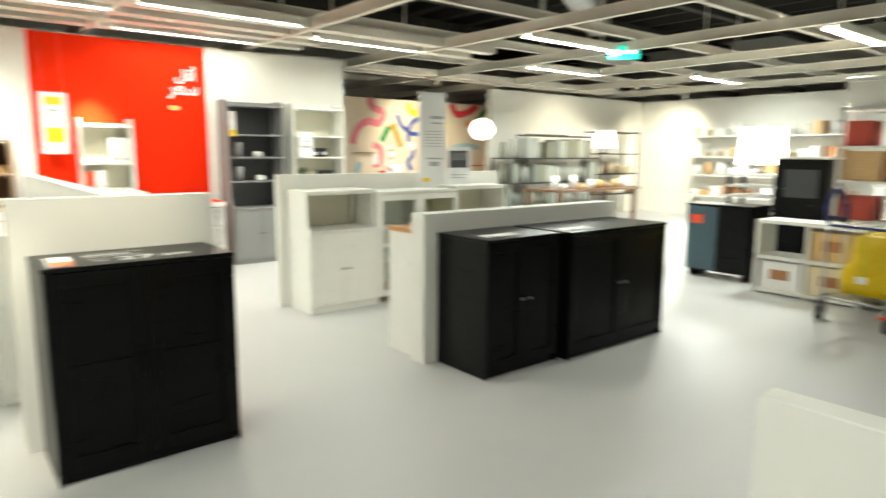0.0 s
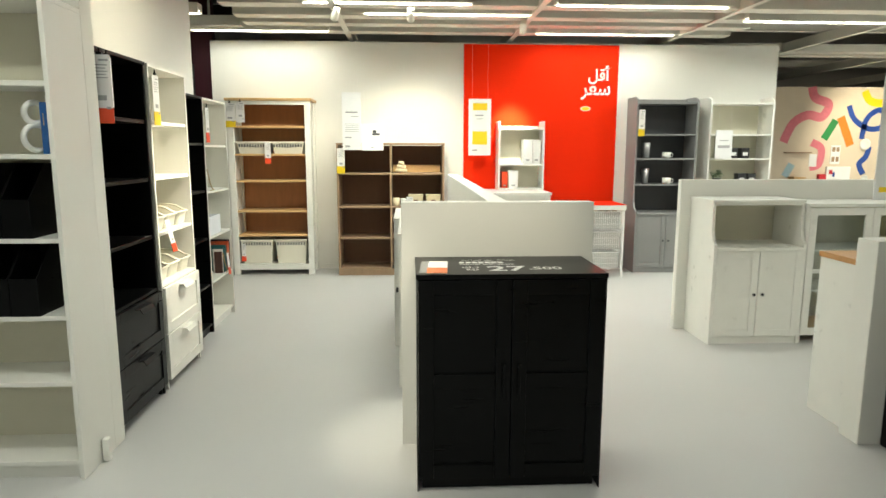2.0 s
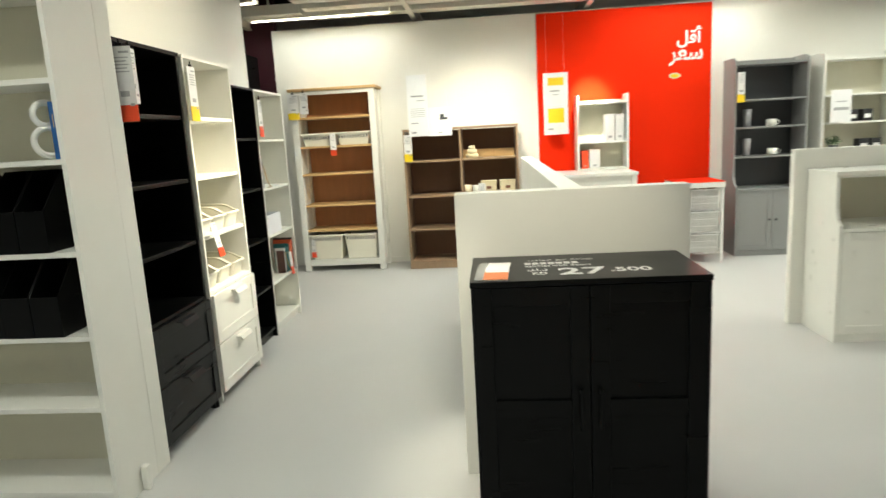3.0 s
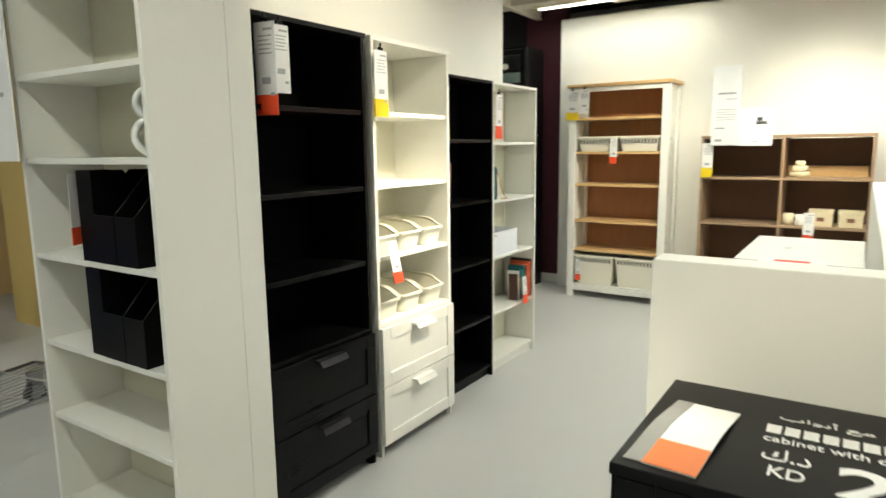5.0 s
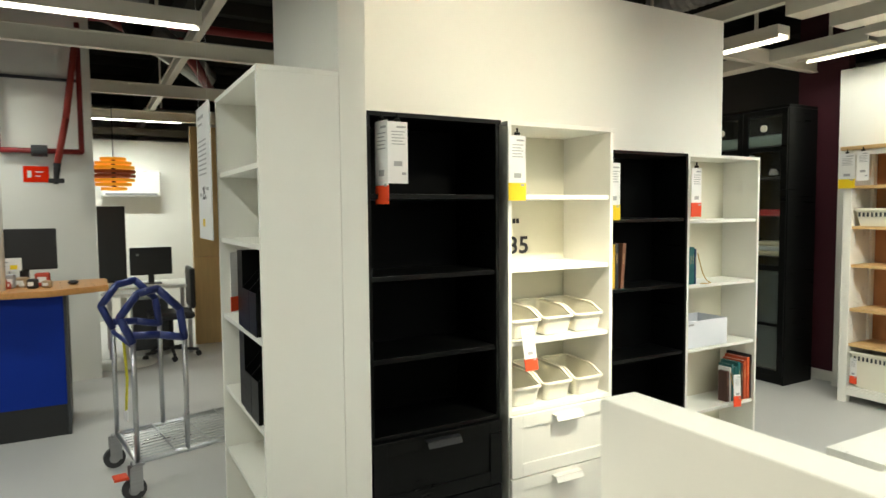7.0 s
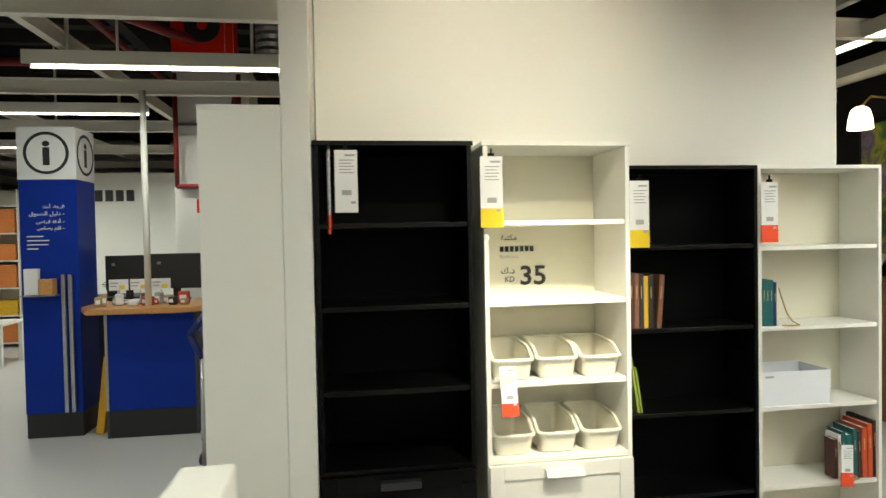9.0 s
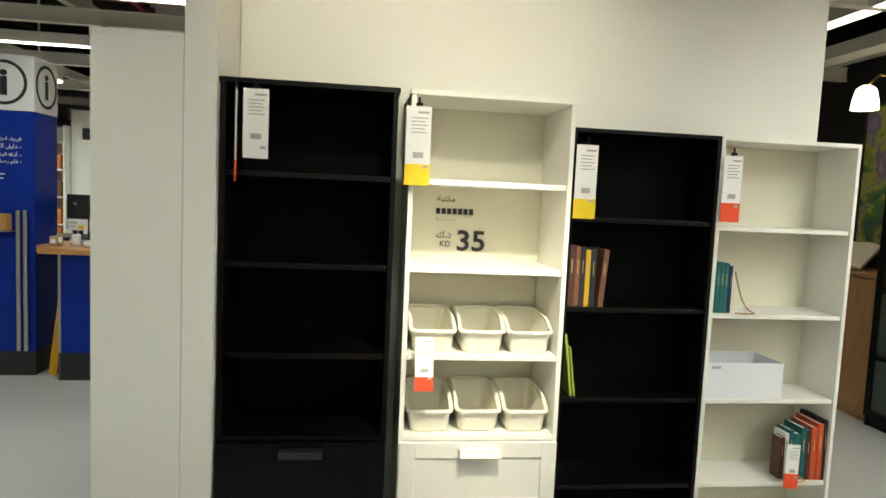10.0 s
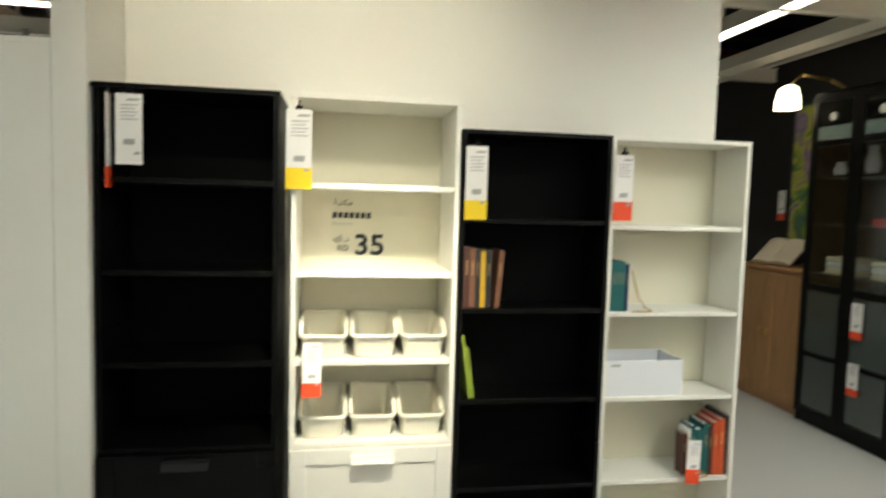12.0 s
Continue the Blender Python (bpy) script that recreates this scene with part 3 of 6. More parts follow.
CX, CY, CH = 1.108, 4.937, 0.936
door_cabinet(pose(CX, CY, 0), 0.776, 0.405, CH, BLACK, "black two-door cabinet with price lettering on top", mid=(0.485,))
sign = thing("price_lettering", pose(CX, CY - 0.012, CH, 0, 0, 0), "white printed price lettering on the black cabinet top", "lettering")
P = pose(0, 0, 0.0008)
lettering("price_number", "27", sign, WINK, P @ pose(0.30, 0.06, 0), 0.105, 0.165, 0.02)
lettering("price_number", ".500", sign, WINK, P @ pose(0.475, 0.085, 0), 0.06, 0.14, 0.02)
lettering("currency", "KD", sign, WINK, P @ pose(0.21, 0.075, 0), 0.035, 0.05, 0.01)
lettering("currency", shaped("د.ك"), sign, WINK, P @ pose(0.195, 0.13, 0), 0.045, 0.07, 0.005)
bars("name_line", sign, WINK, P @ pose(0.19, 0.238, 0), [(0.0285 * i, 0.0285 * i + 0.023, 0, 0.035) for i in range(7)])
lettering("word", "cabinet with doors", sign, WINK, P @ pose(0.19, 0.202, 0), 0.024, 0.235, 0.004)
lettering("word", shaped("خزانة مع أبواب"), sign, WINK, P @ pose(0.205, 0.298, 0), 0.035, 0.24, 0.004)
t = thing("price_tag", pose(CX + 0.04, CY + 0.0, CH + 0.001, 0, 0, -4), "white price tag with an orange band lying on the cabinet", "price tag", "price tags")


def curved_sheet(name, material, y0, y1, lift, parent, x0=0.0, x1=0.094):
    bm = bmesh.new()
    n = 8
    rows = []
    for i in range(n + 1):
        y = y0 + (y1 - y0) * i / n
        z = lift + 0.009 * math.sin(math.pi * y / 0.29) ** 2
        rows.append([bm.verts.new(p) for p in ((x0, y, z), (x1, y, z), (x1, y, z - 0.001), (x0, y, z - 0.001))])
    for a, b in zip(rows[:-1], rows[1:]):
        for k in range(4):
            bm.faces.new((a[k], a[(k + 1) % 4], b[(k + 1) % 4], b[k]))
    bm.faces.new(rows[0])
    bm.faces.new(rows[-1][::-1])
    part(name, bm, material, parent)


curved_sheet("card", PAPER, 0.0, 0.285, 0.001, t, 0.0, 0.083)
# Strong light on the orange band is put into its paler colour.
curved_sheet("band", mat("lit_orange_card", (0.85, 0.22, 0.05), 0.4, var=0.06), 0.0, 0.085, 0.003, t, 0.0, 0.083)
curved_sheet("sleeve", mat("clear_sleeve", (0.32, 0.32, 0.31), 0.2, var=0.1), 0.0, 0.285, 0.0015, t, -0.03, -0.0005)

# white cabinets along the low spine
for y0, x0, ln in ((6.12, 1.03, 0.78), (6.94, 0.985, 0.80)):
    e = door_cabinet(pose(x0, y0 + ln, 0, 0, 0, -90), ln, 1.438 - x0, 0.945, LACQ, "glossy white two-door cabinet against the low partition", "knob", group="white cabinets by the spine")
t = thing("price_tag", pose(1.06, 7.0, 0.947, -90, 0, 0), "white price tag with red print lying on a cabinet", "price tag", "price tags")
slab("card", t, PAPER, 0, 0.25, -0.001, 0.001, -0.12, 0, 0)
slab("band", t, ORANGE, 0.06, 0.19, -0.0025, 0.002, -0.08, -0.04, 0)

# ---- tall white bookcase: what stands in it ----
FILEBLUE = cover("blue_board", (0.015, 0.10, 0.30))


def magazine_file(m, w=0.085):
    t = thing("magazine_file", m, "black cardboard magazine file on a white shelf", "magazine file", "magazine files")
    bm = bmesh.new()
    d, hb, hf = 0.245, 0.305, 0.16
    for x in (0, w - 0.003):
        pts = [(0, 0), (d, 0), (d, hb), (d * 0.55, hb), (0, hf)]
        a = [bm.verts.new((x, y, z)) for y, z in pts]
        b = [bm.verts.new((x + 0.003, y, z)) for y, z in pts]
        bm.faces.new(a[::-1])
        bm.faces.new(b)
        for i in range(5):
            bm.faces.new((a[i], a[(i + 1) % 5], b[(i + 1) % 5], b[i]))
    bx(bm, 0.003, w - 0.003, 0, 0.003, 0, hf)
    bx(bm, 0.003, w - 0.003, d - 0.003, d, 0, hb)
    bx(bm, 0.003, w - 0.003, 0.003, d - 0.003, 0, 0.003)
    part("body", bm, BLACK, t)
    slab("lining", t, LEATHER, 0.0032, w - 0.0032, 0.004, 0.012, 0.003, hf - 0.02, 0)
    return t


for z in (1.0655, 0.7355):
    magazine_file(pose(-0.709, 5.345, z, 0, 0, 180), 0.09)
    for i in range(2):
        magazine_file(pose(-0.705 + 0.119 * i, 5.097, z), 0.115)
price_tag(pose(-0.829, 5.115, 1.36, 0, 0, -58), 0.05, 0.22, ORANGE, 0.06, clip=False)
for i in range(2):
    book(pose(-0.422 + 0.027 * i, 5.145, 1.4105), 0.026, 0.18, 0.21 + 0.02 * i, FILEBLUE, "blue binder standing on a white shelf")
t = thing("bookend", pose(-0.457, 5.175, 1.4125, 0, 0, -35), "white ring-shaped bookend beside blue binders", "bookend")
for cz, r in ((0.064, 0.052), (0.165, 0.042)):
    bm = bmesh.new()
    torus(bm, (0, 0, cz), r, 0.012)
    part("ring", bm, LACQ, t, smooth=True)

# hanging sign in front of the tall bookcase
SIGNW = mat("sign_board", (0.80, 0.80, 0.79), 0.45, var=0.02)


def hanging_sign(m, w, h, label, up, rows=(), marks=(), price=None, name="hanging_sign"):
    """Board in the x-z plane facing -y, from the lower left corner, hung by two wires of length up."""
    t = thing(name, m, label, "sign", "hanging signs")
    slab("board", t, SIGNW, 0, w, -0.004, 0.004, 0, h, 0.002)
    bm = bmesh.new()
    for x in (w * 0.15, w * 0.85):
        cyl(bm, (x, 0, h), (x, 0, h + up), 0.0006, 5)
    part("wire", bm, PAPER, t)
    F = pose(0, -0.0045, 0, 90, 0, 0)
    if rows:
        bars("print", t, GINK, F, rows)
    for col, r in marks:
        bars("mark", t, col, F @ pose(0, 0, 0.0005), [r])
    if price:
        lettering("price_number", price[0], t, INK, F @ pose(price[1], price[2], 0), price[3], None, 0.015)
    return t


hanging_sign(pose(-1.43, 5.055, 1.40), 0.35, 0.62, "white hanging price sign with black digits and a small yellow mark", 2.3,
             [(0.05, 0.2, 0.56, 0.575), (0.05, 0.16, 0.53, 0.54)] + [(0.04, 0.26, 0.30 + 0.022 * i, 0.306 + 0.022 * i) for i in range(8)] + [(0.06, 0.11, 0.2, 0.215), (0.24, 0.3, 0.225, 0.24)],
             [(YELLOW, (0.12, 0.18, 0.06, 0.095))], ("25.", 0.13, 0.185, 0.06))

# ---- the back wall ----
# white bookcase with pine shelves
BX, BY = -0.93, 9.69
e = thing("bookcase", pose(BX, BY, 0), "white bookcase with stained pine back and plastic baskets", "bookcase", "bookcases on the back wall")
for x in (0, 0.845):
    for y in (0, 0.305):
        slab("post", e, LACQ, x, x + 0.065, y, y + 0.06, 0, 1.955, 0.002)
    slab("side_panel", e, LACQ, x + 0.02, x + 0.045, 0.06, 0.305, 0.09, 1.955, 0.001)
slab("top", e, PINE, -0.02, 0.93, -0.02, 0.37, 1.956, 1.985, 0.004)
slab("back", e, PINEB, 0.066, 0.844, 0.35, 0.358, 0.11, 1.95, 0)
slab("top_rail", e, LACQ, 0.066, 0.844, 0.005, 0.02, 1.915, 1.955)
for z in (1.685, 1.375, 1.08, 0.74, 0.465):
    slab("shelf", e, PINE, 0.066, 0.844, 0.012, 0.348, z - 0.022, z, 0.002)
slab("shelf", e, LACQ, 0.066, 0.844, 0.012, 0.348, 0.11, 0.128, 0.002)
slab("bottom_rail", e, LACQ, 0.066, 0.844, 0.005, 0.025, 0.06, 0.108)
for i in range(2):
    open_bin(pose(BX + 0.085 + 0.385 * i, BY + 0.02, 1.376), 0.355, 0.30, 0.135, BINP, "white slotted plastic basket on a pine shelf", "basket", 0.85, True)
    open_bin(pose(BX + 0.085 + 0.385 * i, BY + 0.02, 0.129), 0.355, 0.30, 0.275, BINP, "deep white slotted plastic basket on the bottom shelf", "basket", 0.87, True)
price_tag(pose(BX - 0.02, BY - 0.03, 1.93), 0.12, 0.24, YELLOW, 0.07)
price_tag(pose(BX + 0.11, BY - 0.032, 1.94), 0.09, 0.22, None)
price_tag(pose(BX + 0.40, BY - 0.01, 1.50), 0.065, 0.21, ORANGE, 0.06, clip=False)
price_tag(pose(BX + 0.09, BY + 0.0, 0.36), 0.05, 0.18, ORANGE, 0.06, clip=False)

# brown double bookcase
DX, DY = 0.265, 9.62
e = thing("bookcase", pose(DX, DY, 0), "brown double bookcase with dark back and small boxes", "bookcase", "bookcases on the back wall")
for x in (0, 0.592, 1.185):
    slab("upright", e, TAUPE, x, x + 0.02, 0, 0.40, 0, 1.475)
slab("top", e, TAUPE, -0.003, 1.208, -0.004, 0.40, 1.476, 1.498)
slab("back", e, BROWNB, 0.021, 1.184, 0.39, 0.397, 0.08, 1.47, 0)
for x0, x1 in ((0.0205, 0.5915), (0.6125, 1.1845)):
    for z in (1.165, 0.79, 0.435, 0.085):
        slab("shelf", e, TAUPE, x0, x1, 0.008, 0.389, z - 0.02, z)
    slab("plinth", e, TAUPE, x0, x1, 0.004, 0.02, 0, 0.064)
CREAMY = mat("cream_card", (0.72, 0.62, 0.42), 0.55, var=0.06)
t = thing("drawer_tray", pose(DX + 0.52, DY + 0.05, 1.1655), "low pale wooden tray on a brown shelf", "tray")
slab("front", t, PINE, 0.1, 0.65, 0.20, 0.212, 0, 0.085)
slab("bottom", t, PINE, 0.1, 0.65, 0.2125, 0.32, 0, 0.012)
slab("rear", t, PINE, 0.1, 0.65, 0.3205, 0.332, 0, 0.085)
for i in range(2):
    t = thing("gift_box", pose(DX + 0.80 + 0.2 * i, DY + 0.06, 0.7905), "cream cardboard box with a lid on a brown shelf", "box", "cream boxes")
    slab("body", t, CREAMY, 0.005, 0.165, 0.005, 0.165, 0, 0.10, 0.002)
    slab("lid", t, CREAMY, 0, 0.17, 0, 0.17, 0.098, 0.125, 0.003)
    bars("emblem", t, TAN, pose(0.06, 0.0, 0.04, 90, 0, 0), [(0, 0.05, 0, 0.03)], 0.0015)


def mug(m, material, label, r=0.04, h=0.09):
    t = thing("mug", m, label, "mug", "mugs")
    bm = bmesh.new()
    lathe(bm, [(0.001, 0), (r * 0.8, 0), (r, 0.012), (r, h), (r - 0.004, h), (r - 0.005, 0.01), (0.001, 0.008)], 18)
    part("body", bm, material, t, smooth=True)
    bm = bmesh.new()
    tube(bm, [(r, 0, h * 0.8), (r + 0.025, 0, h * 0.75), (r + 0.03, 0, h * 0.5), (r + 0.022, 0, h * 0.25), (r, 0, h * 0.2)], 0.005, 6)
    part("handle", bm, material, t, smooth=True)
    return t


mug(pose(DX + 0.66, DY + 0.1, 0.7905), CREAMY, "cream mug on a brown shelf")
mug(pose(DX + 0.74, DY + 0.08, 0.7905), WHITE, "white mug on a brown shelf", 0.03, 0.085)
t = thing("stacked_cups", pose(DX + 0.72, DY + 0.1, 1.1655), "small stack of cream cups on a brown shelf", "cups")
for i, (r, z) in enumerate(((0.07, 0.0), (0.055, 0.045), (0.035, 0.085))):
    bm = bmesh.new()
    lathe(bm, [(0.001, z), (r * 0.8, z), (r, z + 0.02), (r * 0.9, z + 0.045), (0.001, z + 0.045)], 18)
    part("cup", bm, CREAMY, t, smooth=True)
hanging_sign(pose(0.345, 9.56, 1.42), 0.205, 0.62, "narrow white hanging price sign", 0.68, [(0.04, 0.17, 0.40, 0.415), (0.1, 0.18, 0.36, 0.366), (0.03, 0.1, 0.13, 0.142), (0.03, 0.08, 0.03, 0.05)] + [(0.03, 0.18, 0.2 + 0.02 * i, 0.204 + 0.02 * i) for i in range(5)])
hanging_sign(pose(0.552, 9.562, 1.415), 0.24, 0.29, "small square white hanging sign with a dark picture", 1.0, [(0.1, 0.14, 0.03, 0.038)], [(DGREY, (0.125, 0.165, 0.19, 0.22)), (DGREY, (0.12, 0.2, 0.165, 0.188))])
price_tag(pose(DX + 0.01, DY - 0.02, 1.44), 0.085, 0.25, YELLOW, 0.08)
price_tag(pose(DX + 0.775, DY - 0.02, 0.90), 0.075, 0.21, ORANGE, 0.06, clip=False)

# lettering on the red panel
t = thing("wall_lettering", pose(3.11, 10.066, 1.88), "white raised lettering on the red panel", "lettering")
F = pose(0, -0.002, 0, 90, 0, 0)
lettering("word", shaped("أقل"), t, WINK, F @ pose(0.085, 0.315, 0), 0.215, 0.265, 0.02)
lettering("word", shaped("سعر"), t, WINK, F @ pose(0.0, 0.13, 0), 0.165, 0.355, 0.02)
for sx, sy, z, mt in ((0.062, 0.03, 0.0, CREAMY), (0.045, 0.018, 0.002, YELLOW)):
    bm = bmesh.new()
    bmesh.ops.create_cone(bm, cap_ends=True, segments=28, radius1=1, radius2=1, depth=1, matrix=F @ pose(0.065, 0.03, z + 0.001) @ Matrix.Diagonal((sx, sy, 0.003, 1)))
    part("emblem", bm, mt, t)

# price sign in front of the red panel
hanging_sign(pose(1.765, 9.9, 1.36), 0.26, 0.645, "white hanging price sign with two yellow panels", 2.3, [(0.07, 0.17, 0.45, 0.465), (0.09, 0.16, 0.415, 0.422), (0.04, 0.1, 0.05, 0.068)],
             [(YELLOW, (0.05, 0.215, 0.515, 0.595)), (YELLOW, (0.045, 0.215, 0.125, 0.275))])

# small open shelf and the desk under it
t = thing("shelf_unit", pose(2.105, 9.80, 0.962), "small white open shelf unit standing on a desk", "shelf unit")
for x in (0, 0.515):
    slab("side", t, LACQ, x, x + 0.02, 0, 0.25, 0, 0.79)
for z in (0.02, 0.30, 0.71):
    slab("shelf", t, LACQ, 0.0205, 0.5145, 0.005, 0.248, z - 0.018, z)
slab("back", t, WBACK, 0.0205, 0.5145, 0.2485, 0.256, 0.0, 0.74, 0)
for (x0, x1, z0, h, c, lb) in ((0.30, 0.40, 0.30, 0.28, PAPER, "white upright file box on a small shelf"), (0.405, 0.50, 0.30, 0.28, PAPER, "white upright file box on a small shelf"), (0.05, 0.12, 0.02, 0.19, ORANGE, "red and white carton on a small shelf"), (0.13, 0.24, 0.02, 0.2, PAPER, "white carton on a small shelf")):
    b = thing("file_box", pose(2.105 + x0, 9.85, 0.962 + z0 + 0.0005), lb, "box", "file boxes")
    slab("body", b, c, 0, x1 - x0, 0, 0.17, 0, h, 0.002)
    slab("label_plate", b, GINK, (x1 - x0) * 0.3, (x1 - x0) * 0.7, -0.002, 0, h * 0.12, h * 0.2, 0)
t = thing("desk", pose(1.6, 9.25, 0), "white desk against the red panel", "desk")
slab("desktop", t, LACQ, 0, 1.04, 0.1, 0.80, 0.93, 0.96, 0.002)
slab("front_panel", t, LACQ, 0.071, 0.979, 0.14, 0.158, 0.06, 0.929)
for x in (0.02, 0.98):
    for y in (0.12, 0.72):
        slab("leg", t, LACQ, x, x + 0.05, y, y + 0.05, 0, 0.929)

# wire basket stand
t = thing("basket_stand", pose(3.04, 9.36, 0), "white frame stand with stacked wire baskets", "basket stand")
WIREW = mat("white_wire", (0.78, 0.77, 0.74), 0.4, var=0.02)
LINER = mat("pale_grey_textile", (0.46, 0.45, 0.42), 0.8, var=0.15, scale=12)
slab("top", t, LACQ, -0.012, 0.442, -0.012, 0.502, 0.765, 0.82, 0.004)
slab("edge_strip", t, RED, -0.013, 0.443, -0.0135, 0.5, 0.8205, 0.825, 0)
for x in (0, 0.41):
    for y in (0, 0.47):
        slab("post", t, WIREW, x, x + 0.02, y, y + 0.02, 0, 0.764)
for z, h in ((0.10, 0.19), (0.31, 0.21), (0.54, 0.205)):
    bm = bmesh.new()
    for zz in (z, z + h * 0.33, z + h * 0.66, z + h):
        tube(bm, [(0.022, 0.01, zz), (0.408, 0.01, zz), (0.408, 0.48, zz), (0.022, 0.48, zz), (0.022, 0.01, zz)], 0.0055 if zz == z + h else 0.0025, 5)
    for i in range(17):
        x = 0.03 + 0.37 * i / 16
        cyl(bm, (x, 0.01, z), (x, 0.01, z + h), 0.0022, 4)
        cyl(bm, (x, 0.48, z), (x, 0.48, z + h), 0.0022, 4)
        cyl(bm, (x, 0.01, z), (x, 0.48, z), 0.0018, 4)
    bk = part("basket", bm, WIREW, t)
    slab("liner", bk, LINER, 0.034, 0.40, 0.06, 0.46, z + 0.004, z + h * 0.97, 0.004)
for i in range(5):
    f = thing("folded_cloth", pose(3.085 + 0.072 * i, 9.43, 0.7435), "rolled brown textile standing in a wire basket", "textile", "rolled textiles")
    bm = bmesh.new()
    lathe(bm, [(0.001, 0), (0.026, 0), (0.029, 0.006), (0.029, 0.015), (0.024, 0.019), (0.001, 0.019)], 14)
    part("roll", bm, TAUPE, f, smooth=True)


# ---- hutches ----
def hutch(m, w, main, back, label, h=1.97, deck=0.70, shelves=(1.61, 1.33, 1.03), d=0.44, up=0.33, top_raise=0.06, group="hutches"):
    e = thing("hutch_cabinet", m, label, "cabinet", group)
    t = 0.02
    for x in (0, w - t):
        bm = bmesh.new()
        k = d - up
        pts = [(0, 0), (d, 0), (d, h + top_raise), (k + 0.08, h + top_raise), (k + 0.01, h + top_raise * 0.5), (k, h - 0.02), (k, deck + 0.12), (k * 0.6, deck + 0.05), (0.0, deck + 0.02)]
        n = len(pts)
        a = [bm.verts.new((x, y, z)) for y, z in pts]
        b = [bm.verts.new((x + t, y, z)) for y, z in pts]
        bm.faces.new(a[::-1])
        bm.faces.new(b)
        for i in range(n):
            bm.faces.new((a[i], a[(i + 1) % n], b[(i + 1) % n], b[i]))
        part("side", bm, main, e)
    slab("deck", e, main, t, w - t, -0.012, d - 0.01, deck - 0.022, deck, 0.002)
    slab("top", e, main, t, w - t, d - up + 0.01, d - 0.01, h - 0.02, h, 0.002)
    slab("back", e, back, t, w - t, d - 0.009, d - 0.003, 0.03, h, 0)
    slab("back_rail", e, main, t, w - t, d - 0.03, d - 0.0095, h, h + top_raise - 0.01)
    for z in shelves:
        slab("shelf", e, main, t, w - t, d - up + 0.012, d - 0.01, z - 0.018, z)
    for i in range(2):
        x0, x1 = (t + 0.002, w / 2 - 0.002) if i == 0 else (w / 2 + 0.002, w - t - 0.002)
        dr = framed("door", e, main, x0, x1, 0.06, deck - 0.026, 0.05, 0.018, -0.002, (), 0.005)
        hx = x1 - 0.03 if i == 0 else x0 + 0.03
        bm = bmesh.new()
        lathe(bm, [(0.001, 0.022), (0.009, 0.022), (0.012, 0.018), (0.009, 0.012), (0.005, 0.008), (0.005, 0), (0.001, 0)], 14, pose(hx, -0.002, 0.38, 90, 0, 0))
        part("knob", bm, PLINTH, dr, smooth=True)
    slab("plinth", e, main, t, w - t, 0.012, 0.03, 0, 0.055)
    return e


hutch(pose(3.69, 9.64, 0), 0.73, GREY, DGREY, "grey hutch cabinet with cups on its shelves")
hutch(pose(4.56, 9.64, 0), 0.76, LACQ, WBACK, "tall white hutch cabinet with a dark plant pot")
CER = mat("dark_ceramic", (0.04, 0.045, 0.045), 0.3)
for x, z, c in ((4.10, 1.331, LACQ), (4.12, 1.031, LACQ), (3.86, 1.331, GREY), (3.86, 1.031, GREY)):
    if c is LACQ:
        mug(pose(x, 9.85, z), c, "white cup on a grey shelf", 0.05, 0.07)
    else:
        v = thing("vase", pose(x, 9.86, z), "grey glass vase on a grey shelf", "vase", "vases")
        bm = bmesh.new()
        lathe(bm, [(0.001, 0), (0.035, 0), (0.04, 0.1), (0.045, 0.18), (0.041, 0.18), (0.036, 0.1), (0.03, 0.005), (0.001, 0.005)], 18)
        part("body", bm, STEEL, v, smooth=True)
for x, z in ((4.86, 1.331), (5.0, 1.331), (4.98, 1.031), (5.1, 1.031)):
    v = thing("candle_box", pose(x, 9.84, z), "small black box on a white hutch shelf", "box", "small black boxes")
    slab("body", v, PLINTH, 0, 0.1, 0, 0.1, 0, 0.12, 0.004)
    slab("label_plate", v, PAPER, 0.02, 0.08, -0.001, 0, 0.03, 0.07, 0)


def pot_plant(m):
    t = thing("potted_plant", m, "small green plant in a dark pot on a shelf", "plant")
    bm = bmesh.new()
    lathe(bm, [(0.001, 0), (0.04, 0), (0.05, 0.07), (0.044, 0.07), (0.001, 0.06)], 16)
    part("pot", bm, CER, t, smooth=True)
    bm = bmesh.new()
    rng = random.Random(3)
    for i in range(90):
        a, b, r = rng.uniform(0, 6.28), rng.uniform(0.1, 1.4), rng.uniform(0.03, 0.09)
        p = Vector((r * math.cos(a) * math.cos(b), r * math.sin(a) * math.cos(b), 0.075 + r * math.sin(b)))
        q = Euler((rng.uniform(-1, 1), rng.uniform(-1, 1), a)).to_matrix().to_4x4()
        vs = [bm.verts.new(Matrix.Translation(p) @ q @ Vector(c)) for c in ((0, -0.008, 0), (0.02, 0, 0.006), (0, 0.008, 0), (-0.015, 0, -0.003))]
        bm.faces.new(vs)
    part("leaves", bm, mat("leaf_green", (0.03, 0.09, 0.02), 0.5), t)


pot_plant(pose(4.72, 9.84, 1.031))
price_tag(pose(3.70, 9.70, 1.88), 0.07, 0.27, YELLOW, 0.08)
hanging_sign(pose(4.60, 9.68, 1.33), 0.2, 0.32, "white price sign standing in front of the hutch shelf", 0.28, [(0.03, 0.17, 0.12, 0.15), (0.05, 0.15, 0.2, 0.21)])

